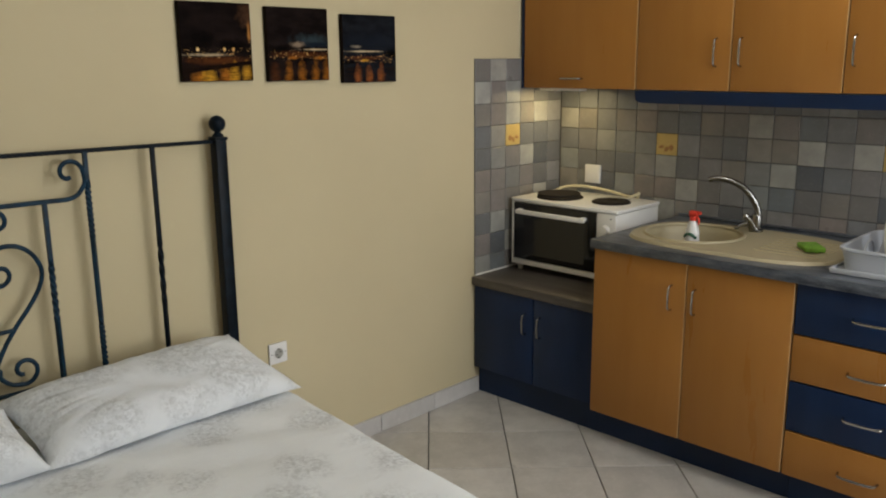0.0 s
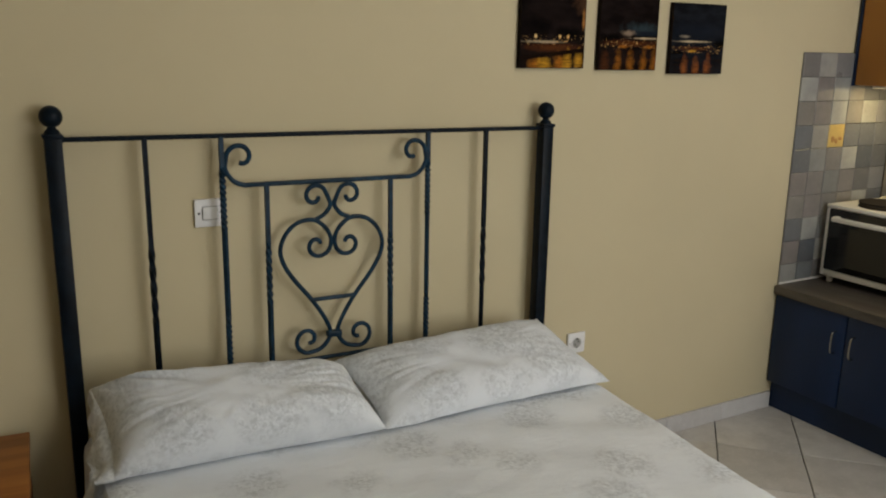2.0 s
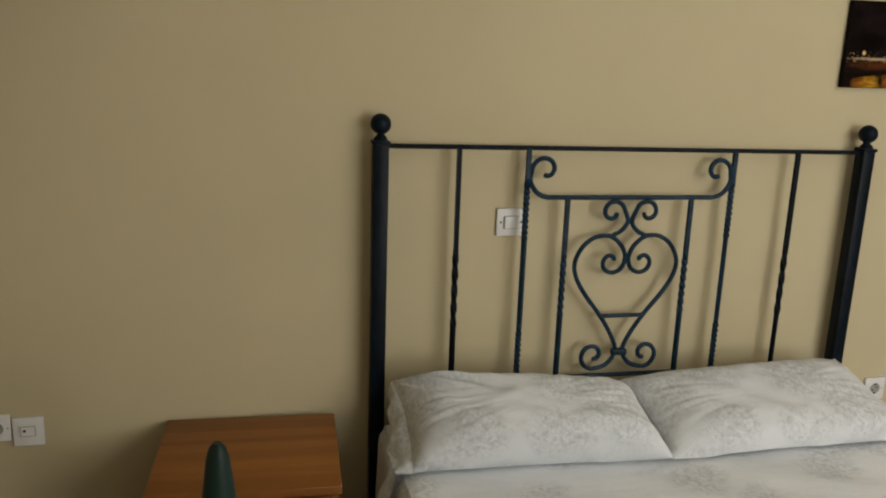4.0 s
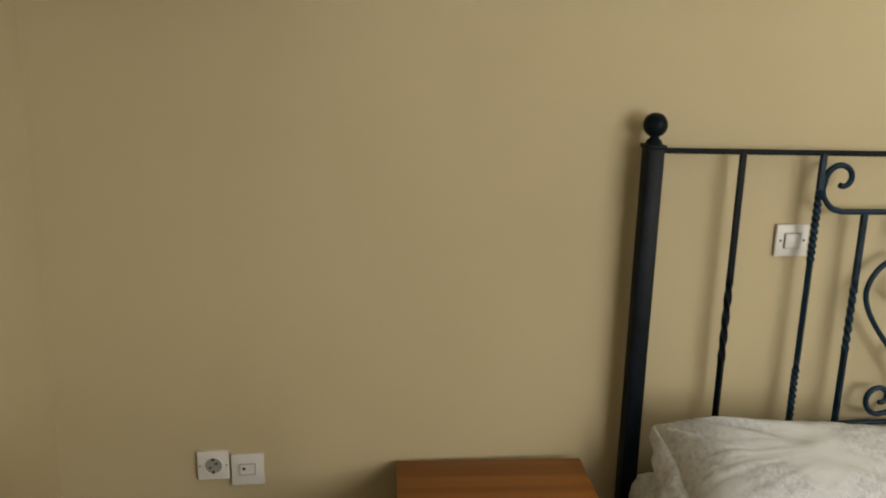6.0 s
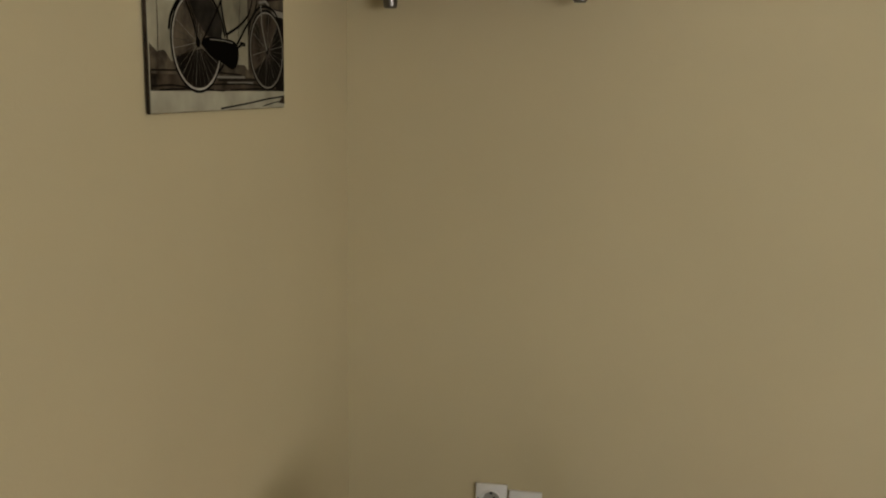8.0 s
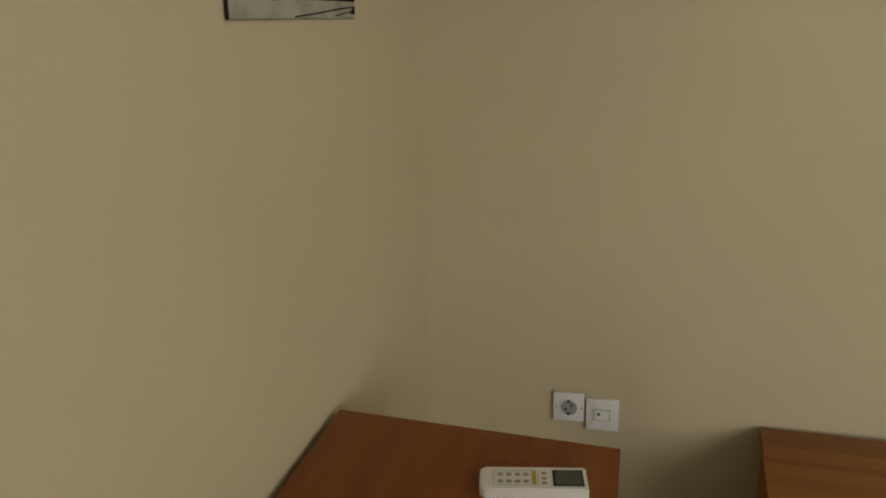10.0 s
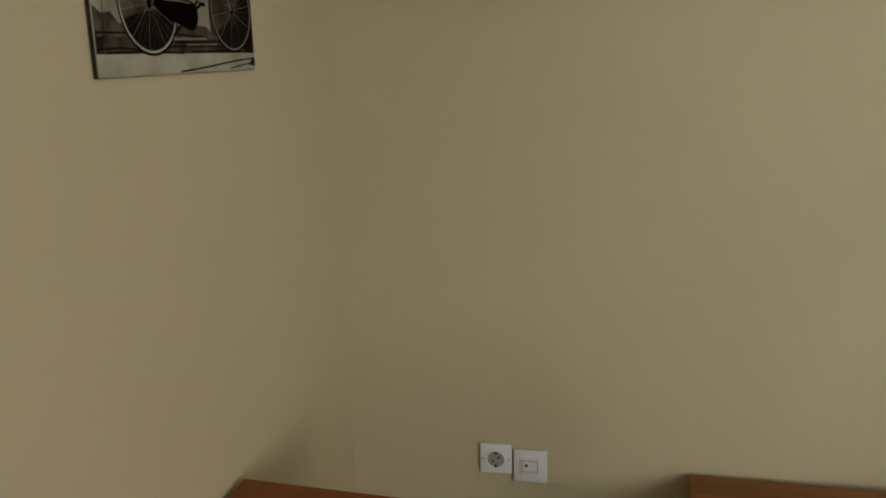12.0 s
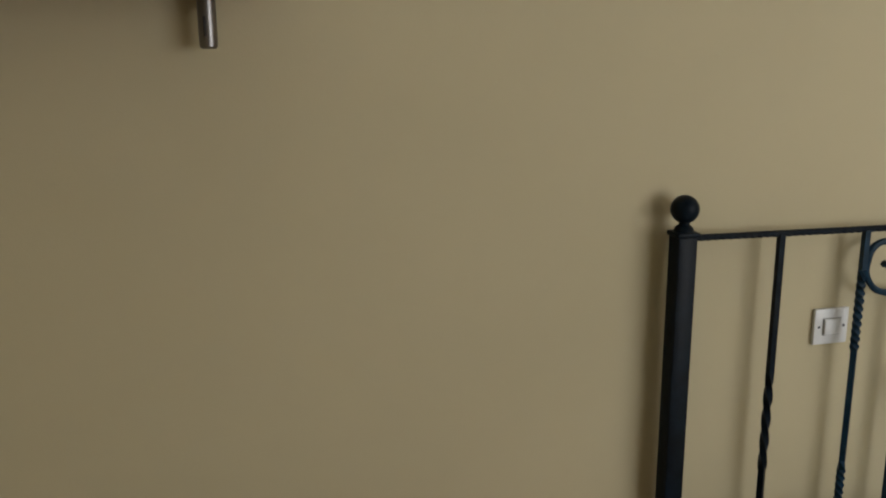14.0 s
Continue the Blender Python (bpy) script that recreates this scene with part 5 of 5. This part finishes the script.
for x in (OX0 + 0.03, OX1 - 0.03):
    for y in (OY0 - 0.03, OY1 + 0.03):
        part("foot", lathe(bmesh.new(), [(0.012, 0.5515), (0.014, 0.580)], (x, y, 0), 14), M_ENAMEL, oven)
part("plate_lid", lathe(bmesh.new(), [(0.094, 0.0105), (0.098, 0.013), (0.096, 0.018), (0.03, 0.020)], (3.075, -0.190, OZ1), 36), M_HOTPLATE, oven, "thick dark disc resting on the hotplate")
part("power_cable", sweep(bmesh.new(), smooth_line([(3.17, -0.105, OZ1 + 0.012), (3.20, -0.14, OZ1 + 0.028), (3.21, -0.22, OZ1 + 0.036), (3.22, -0.33, OZ1 + 0.030), (3.215, -0.43, OZ1 + 0.018), (3.20, -0.48, OZ1 + 0.014), (3.24, -0.50, OZ1 + 0.024), (3.272, -0.48, OZ1 + 0.012), (3.280, -0.46, OZ1 - 0.06)], 6), 0.0062, 8), M_CABLE, oven, "cream flex looped over the hob")

# wall cupboards
UX, UZ, UH = 3.020, 1.366, 2.06
GROUP = "wall cupboards"
first = thing("wall_cupboard", ((UX + EAST) / 2, -0.30, UZ), "orange beech wall cupboard with flap door and navy side", "cabinet", GROUP)
part("carcass", block(UX + 0.0195, EAST - 0.004, -0.595, -0.022, UZ + 0.001, UH), M_BEECH, first)
part("side_panel", block(UX - 0.001, EAST - 0.004, -0.0205, -0.010, UZ, UH), M_NAVY, first, "navy side panel")
d = front("flap_door", -0.022, -0.596, UZ, UH, UX, M_BEECH, first)
handle((UX, -0.232, 1.410), (UX, -0.338, 1.410), (-0.024, 0, 0), d)
for y0, y1, hy in ((-0.597, -0.992, -0.935), (-0.992, -1.393, -1.032), (-1.393, -1.795, -1.426), (-1.795, -2.20, -2.16)):
    cup = thing("wall_cupboard", ((UX + EAST) / 2, (y0 + y1) / 2, UZ), "orange beech wall cupboard with an upright chrome handle", "cabinet", GROUP)
    part("carcass", block(UX + 0.0195, EAST - 0.004, y1 + 0.0005, y0 - 0.0005, UZ + 0.001, UH), M_BEECH, cup)
    d = front("door", y0, y1, UZ, UH, UX, M_BEECH, cup)
    handle((UX, hy, 1.560), (UX, hy, 1.458), (-0.024, 0, 0), d)
bm = slab(bmesh.new(), [(-0.597, UZ - 0.001), (-2.20, UZ - 0.001), (-2.20, UZ - 0.050), (-0.640, UZ - 0.050), (-0.612, UZ - 0.046), (-0.600, UZ - 0.034)], 0.0, 0.022)
bmesh.ops.transform(bm, matrix=Matrix(((0, 0, 1, UX - 0.004), (1, 0, 0, 0), (0, 1, 0, 0), (0, 0, 0, 1))), verts=bm.verts)
pelmet = new("pelmet", finish(bm, "pelmet", M_NAVY))
tagged(pelmet, "navy light pelmet with rounded corner under the cupboards", "pelmet")
striplamp = thing("strip_lamp", (3.13, -0.16, UZ), "small lit strip lamp under the wall cupboard", "lamp")
part("housing", block(3.10, 3.16, -0.27, -0.05, UZ - 0.012, UZ - 0.0005, bevel=0.002), M_ENAMEL, striplamp)

# ---- tiles: wall and floor pieces, sharing their meshes ----


def tile_mesh(name, w, h, thick, chamfer, material):
    """A cushion-edged tile lying in x and y, its face up."""
    a, b, c = w / 2, h / 2, chamfer
    ring0 = [(-a, -b, 0), (a, -b, 0), (a, b, 0), (-a, b, 0)]
    ring1 = [(x, y, thick - c * 0.7) for x, y, _ in ring0]
    ring2 = [(math.copysign(abs(x) - c, x), math.copysign(abs(y) - c, y), thick) for x, y, _ in ring0]
    faces = [(k, (k + 1) % 4, 4 + (k + 1) % 4, 4 + k) for k in range(4)] + [(4 + k, 4 + (k + 1) % 4, 8 + (k + 1) % 4, 8 + k) for k in range(4)] + [(8, 9, 10, 11)]
    me = bpy.data.meshes.new(name)
    me.from_pydata(ring0 + ring1 + ring2, [], faces)
    me.materials.append(material)
    return me


def piece(name, mesh, m, parent):
    ob = new(name, mesh)
    ob.parent = parent
    ob.matrix_basis = m
    return ob


rng = random.Random(5)
TW, TH, TTHICK = 0.1015, 0.0957, 0.0075
wall_tile = tile_mesh("wall_tile", TW - 0.003, TH - 0.003, TTHICK, 0.0013, M_WALLTILE)
decor_tile = tile_mesh("decor_tile", TW - 0.003, TH - 0.003, TTHICK, 0.0013, M_YELLOWTILE)
NX0, NTOP = 2.712, 1.496
structure("grout_bed", block(NX0 + 0.001, EAST - 0.0005, -0.0035, -0.0005, 0.552, NTOP), M_GROUT, "grey grout behind the wall tiles", "grout")
structure("grout_bed", block(EAST - 0.0035, EAST - 0.0005, -2.50, -0.0045, 0.552, UZ + 0.02), M_GROUT, "grey grout behind the wall tiles", "grout")


def decor(m, parent):
    t = piece("tile", decor_tile, m, parent)
    for k in range(3):
        me = bpy.data.meshes.new("fruit")
        pts = [(0.012 * math.cos(2 * math.pi * j / 10) * (1 - 0.2 * k), 0.014 * math.sin(2 * math.pi * j / 10), TTHICK + 0.0006) for j in range(10)]
        me.from_pydata(pts, [], [tuple(range(10))])
        me.materials.append(M_DECOR)
        piece("fruit", me, pose((-0.022, 0.0, 0.024)[k], (-0.014, -0.021, -0.012)[k], 0, 0, 0, 40 * k), t)


for i in range(6):
    for j in range(10):
        x, z = NX0 + TW * (i + 0.5), NTOP - TH * (j + 0.5)
        tilt = pose(x, -0.0015, z, 90 + rng.uniform(-0.5, 0.5), 0, 0) @ pose(0, 0, 0, rng.uniform(-0.4, 0.4), rng.uniform(-0.5, 0.5), rng.choice((0, 180)))
        if (i, j) == (2, 3):
            decor(pose(x, -0.0015, z, 90, 0, 0), wall_n)
        else:
            piece("tile", wall_tile, tilt, wall_n)
ETOP = 1.0775 + 3 * TH
for i in range(24):
    for j in range(9):
        y, z = -0.010 - 0.1033 * (i + 0.5), ETOP - TH * (j + 0.5)
        if y < -0.66 and z < WT - 0.02:
            continue
        face = Matrix.Translation((EAST - 0.0015, y, z)) @ Matrix(((0, 0, -1, 0), (1, 0, 0, 0), (0, 1, 0, 0), (0, 0, 0, 1))) @ Matrix.Diagonal((1.018, 1, 1, 1))
        if (i, j) in ((5, 2), (14, 2), (22, 2)):
            decor(face, wall_e)
        else:
            piece("tile", wall_tile, face @ pose(0, 0, 0, rng.uniform(-0.5, 0.5), rng.uniform(-0.5, 0.5), rng.choice((0, 180))), wall_e)
t = thing("power_socket", (EAST - 0.009, -0.205, 0.965), "white blank socket plate on the grey kitchen tiles", "socket")
part("plate", block(EAST - 0.021, EAST - 0.0095, -0.247, -0.163, 0.922, 1.008, bevel=0.003), M_PLASTIC, t)

P = 0.312
floor_tile = tile_mesh("floor_tile", P - 0.005, P - 0.005, 0.006, 0.0015, M_FLOORTILE)
c45 = math.sqrt(0.5)
for i in range(-16, 17):
    for j in range(-16, 17):
        x, y = 2.480 + P * c45 * (i + j + 1), -0.380 + P * c45 * (j - i)
        if WEST - 0.1 < x < EAST + 0.1 and SOUTH - 0.1 < y < 0.1:
            piece("tile", floor_tile, pose(x, y, -0.0058, 0, 0, 45 + 90 * rng.randrange(4)), floor_ob)
seal = new("sealant_strip", finish(block(NX0, EAST - 0.012, -0.0125, -0.0085, 0.5515, 0.560, bevel=0.0015), "sealant_strip", M_ENAMEL))
tagged(seal, "white sealant bead between low worktop and tiles", "trim", kind="structure")
